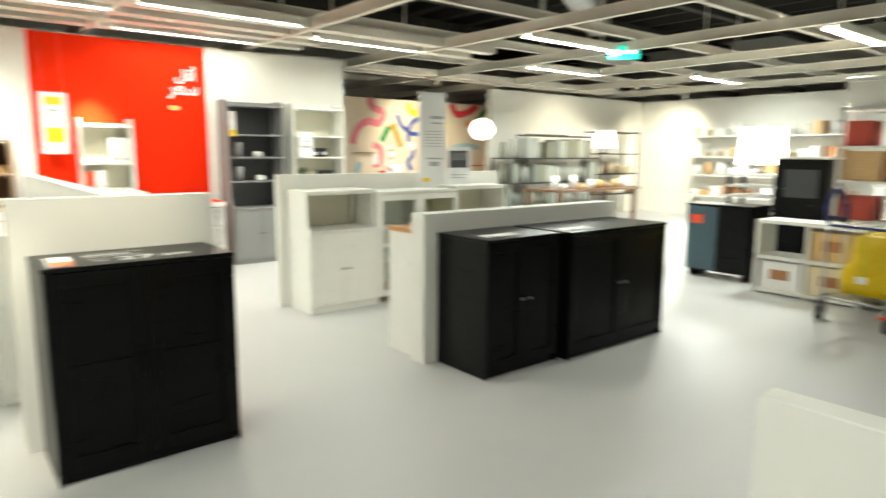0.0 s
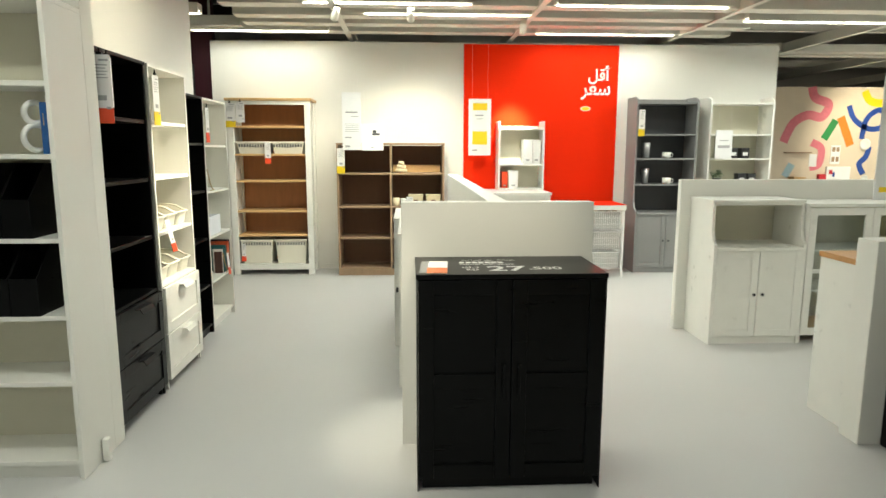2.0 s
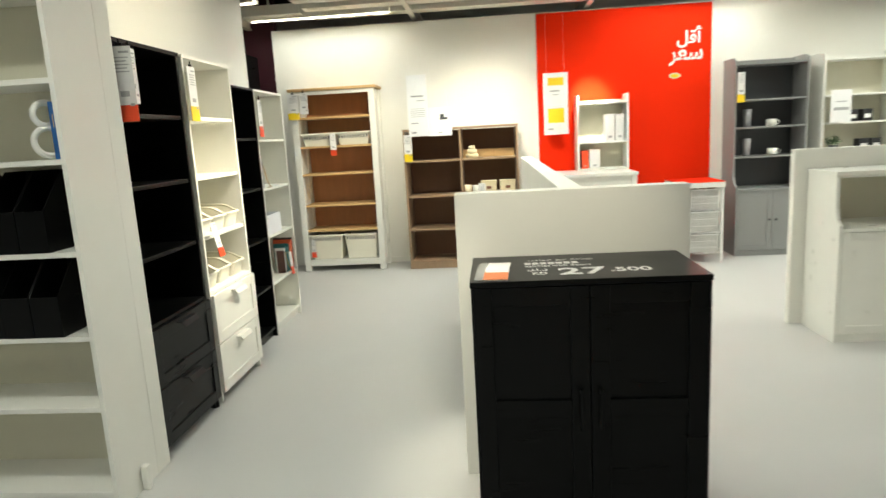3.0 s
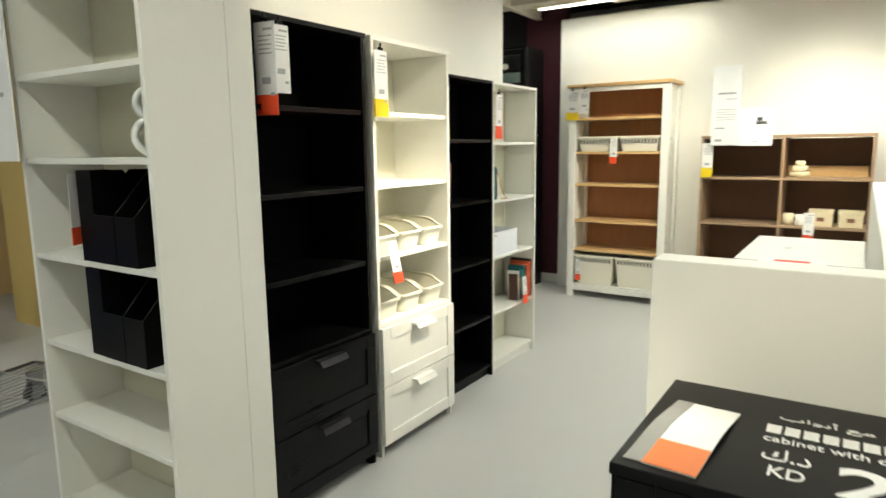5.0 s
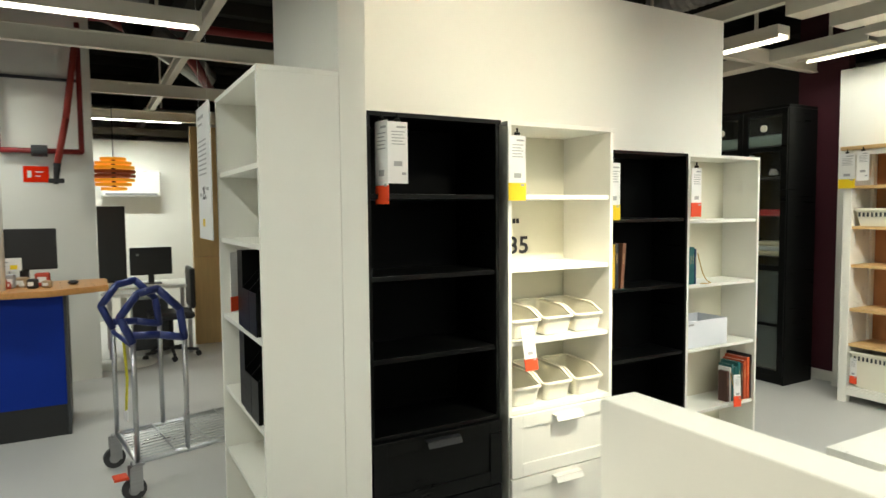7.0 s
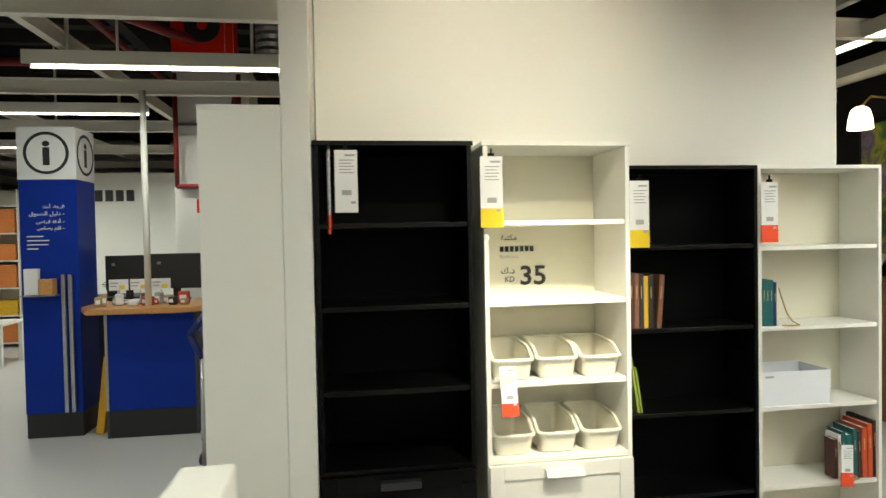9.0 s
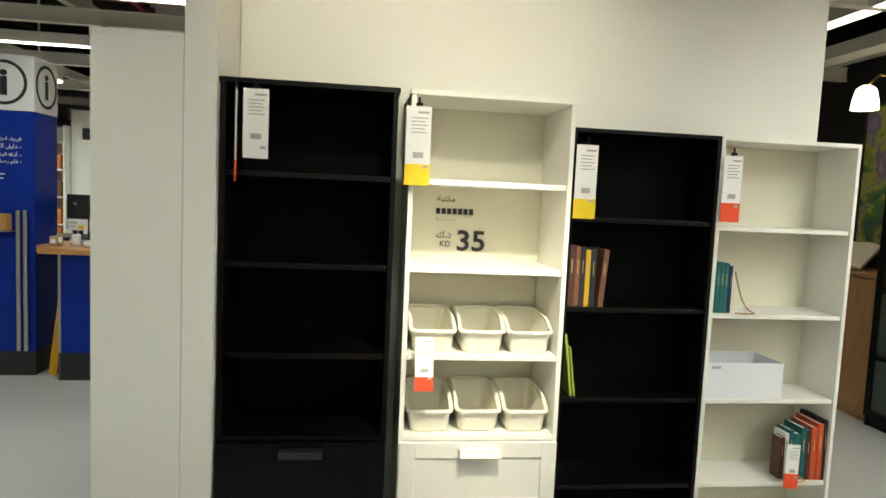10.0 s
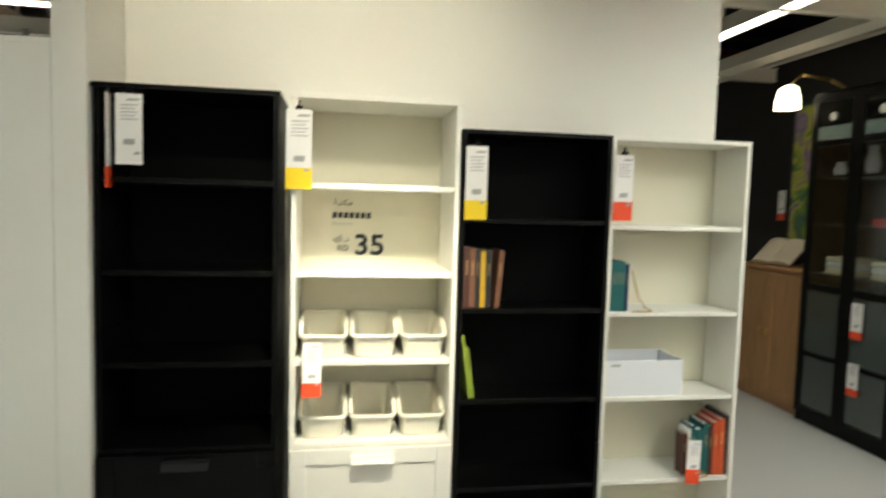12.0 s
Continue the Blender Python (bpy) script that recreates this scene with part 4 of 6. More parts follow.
# nearer hutch row against the low partition
low = hutch(pose(3.285, 6.87, 0), 0.69, LACQ, WBACK, "low white hutch cabinet with two doors", 1.05, 0.727, (), 0.425, 0.37, 0.0)
slab("top_board", low, LACQ, -0.005, 0.695, 0.05, 0.425, 1.0505, 1.07, 0.002)
low = hutch(pose(4.965, 6.87, 0), 0.69, LACQ, WBACK, "low white hutch cabinet with two doors", 1.05, 0.727, (), 0.425, 0.37, 0.0)
slab("top_board", low, LACQ, -0.005, 0.695, 0.05, 0.425, 1.0505, 1.07, 0.002)
e = thing("glass_cabinet", pose(3.985, 6.90, 0), "low white cabinet with two glass doors", "cabinet")
for x in (0, 0.947):
    slab("side", e, LACQ, x, x + 0.02, 0, 0.395, 0, 1.02)
slab("top", e, LACQ, -0.004, 0.971, -0.012, 0.395, 1.0205, 1.045)
slab("back", e, WBACK, 0.021, 0.946, 0.385, 0.392, 0.03, 1.019, 0)
for z in (0.10, 0.40, 0.70):
    slab("shelf", e, PINE if z < 0.3 else LACQ, 0.0205, 0.9465, 0.02, 0.384, z - 0.018, z)
for x0, x1 in ((0.006, 0.482), (0.486, 0.961)):
    bm = bmesh.new()
    r = 0.055
    for q in ((x0, x0 + r, 0.06, 1.015), (x1 - r, x1, 0.06, 1.015), (x0 + r, x1 - r, 0.06, 0.06 + r), (x0 + r, x1 - r, 1.015 - r, 1.015), (x0 + r, x1 - r, 0.53, 0.56)):
        bx(bm, q[0], q[1], -0.018, -0.001, q[2], q[3], 0.001)
    dr = part("door", bm, LACQ, e)
    g = slab("pane", dr, GLASS, x0 + r - 0.002, x1 - r + 0.002, -0.011, -0.008, 0.06 + r, 1.015 - r, 0)
    g.visible_shadow = False
    bm = bmesh.new()
    kx = x1 - 0.025 if x0 < 0.1 else x0 + 0.025
    lathe(bm, [(0.001, 0.022), (0.009, 0.022), (0.012, 0.018), (0.005, 0.008), (0.005, 0), (0.001, 0)], 12, pose(kx, -0.018, 0.55, 90, 0, 0))
    part("knob", bm, PLINTH, dr, smooth=True)
hanging_sign(pose(4.70, 7.22, 1.045), 0.35, 0.965, "tall white hanging price sign above the hutches", 0.69,
             [(0.15, 0.32, 0.70, 0.73), (0.16, 0.31, 0.65, 0.665), (0.1, 0.3, 0.29, 0.305)] + [(0.06, 0.3, 0.42 + 0.03 * i, 0.426 + 0.03 * i) for i in range(6)], [(GINK, (0.14, 0.26, 0.22, 0.265)), (YELLOW, (0.04, 0.15, 0.06, 0.10))])
hanging_sign(pose(5.07, 7.221, 1.045), 0.34, 0.42, "white hanging sign with a picture of a dark cabinet", 1.24, [(0.05, 0.3, 0.12, 0.128), (0.05, 0.25, 0.09, 0.098)], [(DGREY, (0.03, 0.29, 0.2, 0.38)), (GREY, (0.05, 0.27, 0.28, 0.36))])

# black cabinets against the other low partition
door_cabinet(pose(3.385, 4.775, 0), 0.655, 0.472, 0.885, BLACK, "black two-door cabinet with a paper tag on top", "knob", group="black cabinets")
door_cabinet(pose(4.10, 4.72, 0), 1.12, 0.527, 0.885, BLACK, "wide black cabinet with a paper tag on top", "knob", group="black cabinets")
for x, y in ((3.46, 4.95), (4.16, 4.90)):
    t = thing("price_tag", pose(x, y, 0.8865, -90, 0, 0), "white price tag lying on a black cabinet", "price tag", "price tags")
    slab("card", t, PAPER, 0, 0.3, -0.0015, 0.0, -0.1, 0, 0)
    bars("print", t, GINK, pose(0.02, -0.0015, -0.09, 90, 0, 0), [(0, 0.1, 0, 0.01), (0, 0.15, 0.03, 0.035), (0.2, 0.26, 0.02, 0.05)])
e = thing("side_cabinet", pose(3.315, 5.392, 0), "white cabinet with a wooden top behind the low partition", "cabinet")
slab("body", e, LACQ, 0, 1.2, 0, 0.33, 0, 0.86)
slab("top", e, WOODTOP, -0.005, 1.205, 0, 0.34, 0.861, 0.89, 0.003)
# low thing beyond the near partition
t = thing("wooden_crate", pose(1.92, 1.35, 0), "pale wooden crate beside the low partition", "crate")
boxes("board", t, PINE, [(0, 0.5, 0, 0.02, 0, 0.78), (0, 0.5, 0.78, 0.8, 0, 0.78), (0, 0.02, 0.021, 0.779, 0, 0.78), (0.48, 0.5, 0.021, 0.779, 0, 0.78), (0.02, 0.48, 0.02, 0.78, 0.70, 0.72)], 0.002)

# mural squiggles on the peach wall
def squiggle(pts, w, material):
    t = thing("mural_stroke", pose(0, 12.498, 0), "bold coloured brush stroke painted on the peach wall", "mural", "mural strokes")
    bm = bmesh.new()
    P = [Vector((x, 0, z)) for x, z in pts]
    fine = []
    for i in range(len(P) - 1):
        a, b = P[max(0, i - 1)], P[min(len(P) - 1, i + 2)]
        for j in range(6):
            u = j / 6
            fine.append(0.5 * ((2 * P[i]) + (P[i + 1] - a) * u + (2 * a - 5 * P[i] + 4 * P[i + 1] - b) * u * u + (3 * P[i] - a - 3 * P[i + 1] + b) * u ** 3))
    fine.append(P[-1])
    left, right = [], []
    for i, p in enumerate(fine):
        d = (fine[min(i + 1, len(fine) - 1)] - fine[max(i - 1, 0)]).normalized()
        n = Vector((-d.z, 0, d.x)) * w / 2
        left.append((bm.verts.new(p + n), bm.verts.new(p + n + Vector((0, -0.004, 0)))))
        right.append((bm.verts.new(p - n), bm.verts.new(p - n + Vector((0, -0.004, 0)))))
    for i in range(len(fine) - 1):
        bm.faces.new((left[i][1], left[i + 1][1], right[i + 1][1], right[i][1]))
        bm.faces.new((left[i][0], left[i][1], left[i + 1][1], left[i + 1][0]))
        bm.faces.new((right[i][0], right[i][1], right[i + 1][1], right[i + 1][0]))
    part("stroke", bm, material, t)


PINK, SBLUE, SGREEN, SORANGE, SRED, SKY = (cover(n, c) for n, c in (("pink_paint", (0.70, 0.18, 0.22)), ("blue_paint", (0.02, 0.07, 0.32)), ("green_paint", (0.02, 0.25, 0.06)), ("orange_paint", (0.75, 0.22, 0.02)), ("crimson_paint", (0.55, 0.02, 0.03)), ("pale_blue_paint", (0.35, 0.5, 0.55))))
for pts, w, c in (([(7.08, 1.55), (7.22, 1.85), (7.45, 1.98), (7.68, 1.95), (7.78, 2.15), (7.55, 2.25), (7.48, 2.42)], 0.14, PINK),
                  ([(7.75, 1.6), (7.92, 1.9)], 0.12, SGREEN), ([(8.0, 1.95), (8.2, 1.5)], 0.13, SORANGE),
                  ([(8.12, 2.13), (8.2, 1.95), (8.34, 1.83), (8.52, 1.76), (8.70, 1.80), (8.75, 1.95), (8.65, 2.06), (8.5, 2.0), (8.41, 1.86), (8.38, 1.6)], 0.085, SBLUE), ([(8.52, 1.48), (8.48, 1.32), (8.38, 1.2), (8.46, 1.04)], 0.09, SBLUE),
                  ([(7.55, 1.55), (7.72, 1.45), (7.7, 1.2), (7.55, 1.15)], 0.12, PINK), ([(8.36, 2.36), (8.44, 2.22), (8.6, 2.17), (8.85, 2.19)], 0.12, YELLOW), ([(9.2, 2.05), (9.35, 1.9)], 0.16, YELLOW),
                  ([(9.5, 2.4), (9.65, 2.2), (9.95, 2.25), (10.25, 2.4)], 0.14, SRED), ([(10.25, 2.05), (10.4, 2.25), (10.7, 2.4)], 0.13, SGREEN),
                  ([(9.9, 2.05), (10.1, 1.95), (10.4, 1.9)], 0.13, SORANGE), ([(9.55, 1.5), (9.9, 1.55), (10.3, 1.5)], 0.1, SKY), ([(7.15, 1.0), (7.25, 1.2)], 0.12, SKY)):
    squiggle(pts, w, c)

# small goods hung on the peach wall
def wall_goods(name, x0, x1, z0, z1, material, label, deep=0.03, marks=()):
    t = thing(name, pose(x0, 12.497, z0), label, name.replace("_", " "), "goods on the peach wall")
    slab("board", t, material, 0, x1 - x0, -deep, 0, 0, z1 - z0, 0.006)
    for a, b, c, d, m in marks:
        slab("printed_mark", t, m, a, b, -deep - 0.002, -deep - 0.0005, c, d, 0)
    return t


wall_goods("wall_board", 7.82, 8.22, 0.92, 1.16, PAPER, "white board with red and blue marks on the peach wall", 0.04, ((0.04, 0.1, 0.12, 0.19, SRED), (0.1, 0.14, 0.08, 0.15, SBLUE)))
wall_goods("wall_ledge", 7.1, 7.52, 1.375, 1.395, TAUPE, "thin dark picture ledge on the peach wall", 0.09)
wall_goods("paper_card", 7.53, 7.66, 1.16, 1.36, PAPER, "blank white paper card pinned to the wall", 0.01)
wall_goods("paper_card", 7.88, 8.04, 1.2, 1.5, PAPER, "white card with small brown prints on the wall", 0.012, ((0.02, 0.07, 0.2, 0.27, TAUPE), (0.09, 0.14, 0.2, 0.27, TAUPE), (0.02, 0.07, 0.04, 0.12, TAUPE), (0.09, 0.14, 0.04, 0.12, TAUPE)))
wall_goods("red_pouch", 7.69, 7.81, 0.92, 1.04, SRED, "small crimson cloth pouch hung on the wall", 0.06)
wall_goods("wall_rail", 9.95, 10.45, 1.11, 1.13, SRED, "thin red hanging rail on the peach wall", 0.03)
wall_goods("picture_frame", 10.45, 10.63, 1.1, 1.33, PINK, "pink picture frame on the peach wall", 0.03, ((0.02, 0.16, 0.02, 0.21, PAPER),))
wall_goods("blue_box", 10.2, 10.42, 0.72, 0.88, SBLUE, "small blue box on the peach wall", 0.08)
for x, z, r in ((8.43, 1.52, 0.09), (8.47, 0.97, 0.06)):
    t = thing("wall_plate", pose(x, 12.49, z, 90, 0, 0), "round white plate hung on the peach wall", "plate", "goods on the peach wall")
    bm = bmesh.new()
    lathe(bm, [(0.001, 0.0), (r * 0.6, 0.0), (r, 0.02), (r, 0.026), (r * 0.6, 0.008), (0.001, 0.008)], 24)
    part("disc", bm, LACQ, t, smooth=True)
t = thing("small_stool", pose(7.19, 12.3, 0.0), "small tan wooden stool against the peach wall", "stool")
slab("seat", t, PINE, 0, 0.2, 0, 0.18, 0.97, 1.0)
for x in (0.01, 0.165):
    for y in (0.01, 0.145):
        slab("leg", t, PINE, x, x + 0.025, y, y + 0.025, 0, 0.9695)

# ---- information column ----
t = thing("information_column", pose(-3.28, 3.11, 0, 0, 0, FX), "blue information column with white illuminated-style top", "information column")
slab("base", t, PLINTH, 0.004, 0.414, 0.004, 0.356, 0, 0.19)
slab("shaft", t, BLUE, 0, 0.418, 0, 0.36, 0.191, 2.02, 0.003)
slab("head", t, SIGNW, -0.004, 0.422, -0.004, 0.364, 2.021, 2.43, 0.003)
for m in (pose(0.209, -0.005, 2.226, 90, 0, 0), pose(0.423, 0.18, 2.226, 90, 0, 90)):
    bm = bmesh.new()
    n = 40
    rings = [[bm.verts.new(m @ Vector((r * math.cos(2 * math.pi * i / n), r * math.sin(2 * math.pi * i / n), z))) for i in range(n)] for r, z in ((0.165, 0), (0.165, 0.002), (0.142, 0.002), (0.142, 0))]
    for a, b in zip(rings[:-1], rings[1:]):
        for i in range(n):
            bm.faces.new((a[i], a[(i + 1) % n], b[(i + 1) % n], b[i]))
    part("ring", bm, INK, t)
    lettering("letter", "i", t, INK, m @ pose(-0.028, -0.095, 0.001), 0.19, 0.056, 0.03)
F = pose(0, -0.001, 0, 90, 0, 0)
for i, wd in enumerate(("الرجاء أخذ:", "- دليل التسوق", "- أداة قياس", "- قلم رصاص")):
    words = " ".join(shaped(w) for w in reversed(wd.split(" ")))
    ln = (0.16, 0.255, 0.205, 0.2)[i]
    lettering("line", words, t, WINK, F @ pose(0.325 - ln, 1.79 - 0.058 * i, 0), 0.042, ln, 0.008)
bars("small_print", t, WINK, F, [(0.05, 0.05 + (0.12, 0.16, 0.15, 0.08)[i], 1.575 - 0.032 * i, 1.583 - 0.032 * i) for i in range(4)])
h = thing("brochure_holder", pose(-3.275, 3.15, 1.13, 0, 0, FX), "clear brochure holder with a cardboard pencil box", "brochure holder")
slab("leaflet_pad", h, PAPER, 0, 0.10, -0.05, -0.006, 0.0, 0.2)
slab("pencil_box", h, WOODTOP, 0.12, 0.22, -0.09, -0.006, -0.0, 0.12, 0.003)
slab("tray", h, STEEL, -0.01, 0.24, -0.1, -0.006, -0.012, -0.002)
r = thing("paper_tape_rail", pose(-3.275, 3.405, 0.2, 0, 0, FX), "two vertical steel rails on the blue column", "rail")
for x in (0.0, 0.05):
    slab("rail", r, STEEL, x, x + 0.03, -0.03, -0.006, 0, 1.08, 0.004)

# ---- service counter ----
t = thing("service_counter", pose(-3.155, 3.765, 0, 0, 0, FX), "blue service counter with a varnished wooden top", "counter")
slab("plinth", t, PLINTH, 0.0, 0.64, 0.005, 0.55, 0, 0.215)
slab("front_panel", t, BLUE, 0, 0.64, 0, 0.02, 0.216, 0.973, 0.002)
slab("end_panel", t, DGREY, -0.02, -0.001, 0.0, 0.55, 0.0, 0.973, 0.002)
slab("edge_strip", t, STEEL, -0.021, 0.0, -0.006, -0.001, 0.216, 0.973, 0)
slab("end_panel", t, DGREY, 0.641, 0.66, 0.0, 0.55, 0.0, 0.973, 0.002)
slab("back_panel", t, DGREY, 0.0, 0.64, 0.53, 0.55, 0.216, 0.973, 0.002)
bm = bmesh.new()
pts = [(-0.12, -0.1), (0.58, -0.13), (0.92, 0.05), (0.92, 0.6), (-0.38, 0.6), (-0.38, 0.42)]
lo = [bm.verts.new((x, y, 0.975)) for x, y in pts]
hi = [bm.verts.new((x, y, 1.016)) for x, y in pts]
bm.faces.new(lo[::-1])
bm.faces.new(hi)
for i in range(6):
    bm.faces.new((lo[i], lo[(i + 1) % 6], hi[(i + 1) % 6], hi[i]))
bmesh.ops.bevel(bm, geom=list(bm.edges), offset=0.006, segments=2, affect="EDGES")
part("countertop", bm, WOODTOP, t)
rng = random.Random(5)


def monitor(m, w, h, label="black computer monitor seen from behind"):
    t = thing("monitor", m, label, "monitor", "monitors")
    slab("screen", t, PLINTH, 0, w, 0, 0.03, 0.1, 0.1 + h, 0.006)
    slab("neck", t, PLINTH, w / 2 - 0.03, w / 2 + 0.03, 0.031, 0.05, 0.01, 0.3, 0.003)
    slab("foot", t, PLINTH, w / 2 - 0.1, w / 2 + 0.1, -0.03, 0.13, 0, 0.01, 0.003)
    slab("badge", t, GREY, w * 0.15, w * 0.22, -0.001, 0, 0.1 + h * 0.7, 0.1 + h * 0.78, 0)


monitor(pose(-3.635, 3.945, 1.0165, 0, 0, FX), 0.42, 0.30)
monitor(pose(-3.715, 3.565, 1.0165, 0, 0, FX), 0.36, 0.29)
for i in range(3):
    c = thing("price_card", pose(-3.475, 3.675 + 0.165 * i, 1.0165, 0, 0, FX), "white standing price card with a yellow patch on the counter", "price card", "counter price cards")
    slab("card", c, PAPER, 0, 0.15, 0, 0.004, 0.11, 0.2, 0)
    slab("patch", c, YELLOW, 0.08, 0.125, -0.001, 0, 0.12, 0.15, 0)
    slab("stem", c, STEEL, 0.07, 0.08, 0.005, 0.008, 0, 0.18, 0)
    bars("print", c, GINK, pose(0, -0.0005, 0, 90, 0, 0), [(0.01, 0.07, 0.165, 0.175), (0.01, 0.06, 0.14, 0.148)])
GOODS = [cover("goods_" + n, c) for n, c in (("grey", (0.4, 0.4, 0.4)), ("white", (0.7, 0.7, 0.68)), ("red", (0.5, 0.06, 0.03)), ("black", (0.02, 0.02, 0.02)), ("tan", (0.4, 0.28, 0.16)))]
GN = ("grey", "white", "red", "black", "tan")
for i in range(16):
    k = rng.randrange(5)
    w, d, h = rng.uniform(0.04, 0.1), rng.uniform(0.04, 0.08), rng.uniform(0.03, 0.1)
    b = thing("packet", pose(-3.325 + rng.uniform(-0.06, 0.12), 3.645 + 0.042 * i, 1.0165, 0, 0, rng.uniform(60, 120)), f"small {GN[k]} packet lying on the wooden counter", "packet", "small goods on the counter")
    slab("wrap", b, GOODS[k], 0, w, 0, d, 0, h, 0.012)
    slab("label_plate", b, PAPER, w * 0.2, w * 0.8, -0.001, 0, h * 0.3, h * 0.7, 0)
b = thing("computer_mouse", pose(-3.405, 4.465, 1.0165), "black computer mouse on the counter", "mouse")
bm = bmesh.new()
bmesh.ops.create_uvsphere(bm, u_segments=16, v_segments=8, radius=1, matrix=pose(0, 0, 0.015) @ Matrix.Diagonal((0.06, 0.035, 0.015, 1)))
part("shell", bm, PLINTH, b, smooth=True)
b = thing("leaning_board", pose(-3.295, 3.605, 0, 0, 7, FX), "yellow board leaning against the counter", "board")
slab("board", b, cover("amber_board", (0.70, 0.36, 0.01)), 0, 0.06, 0, 0.35, 0.004, 0.62, 0.006)
b = thing("service_pole", pose(-3.2, 4.06, 1.016), "white cable pole from the counter to the ceiling grid", "pole")
bm = bmesh.new()
cyl(bm, (0, 0, 0.001), (0, 0, ZG - 1.016), 0.024, 16)
part("tube", bm, LACQ, b, smooth=True)

e = thing("low_cabinet", pose(-4.5, 3.0, 0), "low dark cabinet behind the counter", "cabinet")
slab("body", e, PLINTH, 0, 0.45, 0, 0.7, 0.03, 1.02, 0.004)
slab("plinth", e, PLINTH, 0.02, 0.43, 0.02, 0.68, 0, 0.0295)
pot_plant(pose(-4.28, 3.42, 1.021))
# ---- structural column with hydrant pipes ----
wall("column", -5.4, -4.74, 3.89, 4.64, 0, 3.3, label="white painted building column")
t = thing("hydrant_pipes", pose(-4.74, 3.89, 0, 0, 0, FX), "dark red fire pipes and hose on the column", "fire pipe")
bm = bmesh.new()
tube(bm, [(0.04, -0.06, 3.2), (0.04, -0.06, 2.07), (0.66, -0.06, 2.07), (0.66, -0.06, 3.2)], 0.023, 10)
part("pipe", bm, PIPERED, t, smooth=True)
bm = bmesh.new()
tube(bm, [(0.64, -0.13, 3.0), (0.55, -0.13, 2.35), (0.47, -0.13, 1.95)], 0.028, 10)
part("hose", bm, mat("hose_red", (0.30, 0.03, 0.02), 0.7), t, smooth=True)
bm = bmesh.new()
cyl(bm, (0.47, -0.13, 1.96), (0.455, -0.13, 1.78), 0.03, 12, 0.02)
bx(bm, 0.40, 0.52, -0.15, -0.11, 1.79, 1.83, 0.006)
part("nozzle", bm, PLINTH, t)
bm = bmesh.new()
cyl(bm, (0.28, -0.06, 2.07), (0.40, -0.06, 2.07), 0.05, 12)
bx(bm, 0.2, 0.48, -0.075, -0.045, 2.055, 2.085, 0.004)
part("valve", bm, DGREY, t)
for z in (2.07, 2.7):
    slab("clamp", t, DGREY, 0.03, 0.67, -0.032, -0.001, z - 0.012, z + 0.012)
b = thing("fire_sign", pose(-4.738, 4.10, 1.80, 0, 0, FX), "small red fire equipment sign on the column", "sign")
slab("plate", b, RED, 0, 0.19, -0.004, 0, 0, 0.14, 0.001)
bars("symbol", b, WINK, pose(0, -0.005, 0, 90, 0, 0), [(0.03, 0.06, 0.04, 0.1), (0.09, 0.15, 0.085, 0.095), (0.09, 0.13, 0.05, 0.058)])
b = thing("hose_reel_cabinet", pose(-4.72, 3.95, 3.0, 0, 0, FX), "red fire hose reel box high on the column", "hose reel")
slab("box", b, RED, 0, 0.6, -0.22, 0.0, 0.32, 0.95, 0.01)
bm = bmesh.new()
lathe(bm, [(0.05, 0.02), (0.17, 0.02), (0.17, 0.0), (0.05, 0.0), (0.05, 0.02)], 28, pose(0.3, -0.221, 0.63, 90, 0, 0))
part("reel", bm, PLINTH, b)
slab("bracket", b, DGREY, 0.05, 0.55, -0.1, 0.02, 0.3, 0.319)

# ---- office corner beyond ----
wall("wall_office", -8.3, -8.2, 1.7, 16, 0, 2.55)
OAKP = mat("oak_panel", (0.62, 0.42, 0.18), 0.5, var=0.12, scale=3, stretch=(1, 14, 1))
tagged(boxes("wooden_screen", None, OAKP, [(-5.95, -5.87, 5.62, 7.4, 1.02, 2.5), (-5.95, -5.872, 5.62, 7.4, 0.0, 1.016)], 0.003), "tall wooden screen panel with a horizontal joint", "screen", "", "structure")
t = thing("pendant_lamp", pose(-5.4, 4.82, 1.92), "orange slatted pendant lamp", "pendant lamp")
SLATO = mat("orange_slat", (0.85, 0.34, 0.02), 0.5, glow=0.45)
SLATD = mat("brown_slat", (0.25, 0.05, 0.01), 0.5, glow=0.2)
for i in range(8):
    z = -0.15 + 0.3 * i / 7
    r = 0.205 * math.sqrt(max(0.12, 1 - (z / 0.185) ** 2))
    bm = bmesh.new()
    lathe(bm, [(r * 0.45, z + 0.016), (r, z + 0.014), (r, z - 0.014), (r * 0.95, z - 0.014), (r * 0.45, z + 0.006), (r * 0.45, z + 0.016)], 28)
    part("slat", bm, SLATD if i in (3, 4) else SLATO, t)
bm = bmesh.new()
cyl(bm, (0, 0, -0.14), (0, 0, 0.15), 0.02, 10)
cyl(bm, (0, 0, 0.15), (0, 0, ZG + 0.1 - 1.92), 0.004, 6)
part("cord", bm, PLINTH, t)
b = thing("wall_unit", pose(-8.19, 4.75, 1.75, 0, 0, FX), "white box-shaped wall unit", "wall unit")
slab("case", b, LACQ, 0, 0.75, -0.2, 0.0, 0, 0.36, 0.02)
slab("vent", b, GREY, 0.05, 0.7, -0.203, -0.2, 0.02, 0.05, 0)
t = thing("pedestal_table", pose(-5.25, 4.86, 0), "white round pedestal table", "table")
bm = bmesh.new()
lathe(bm, [(0.001, 0.0), (0.29, 0.0), (0.29, 0.012), (0.05, 0.03), (0.03, 0.06), (0.03, 0.70), (0.001, 0.70)], 32)
part("pedestal", bm, LACQ, t, smooth=True)
bm = bmesh.new()
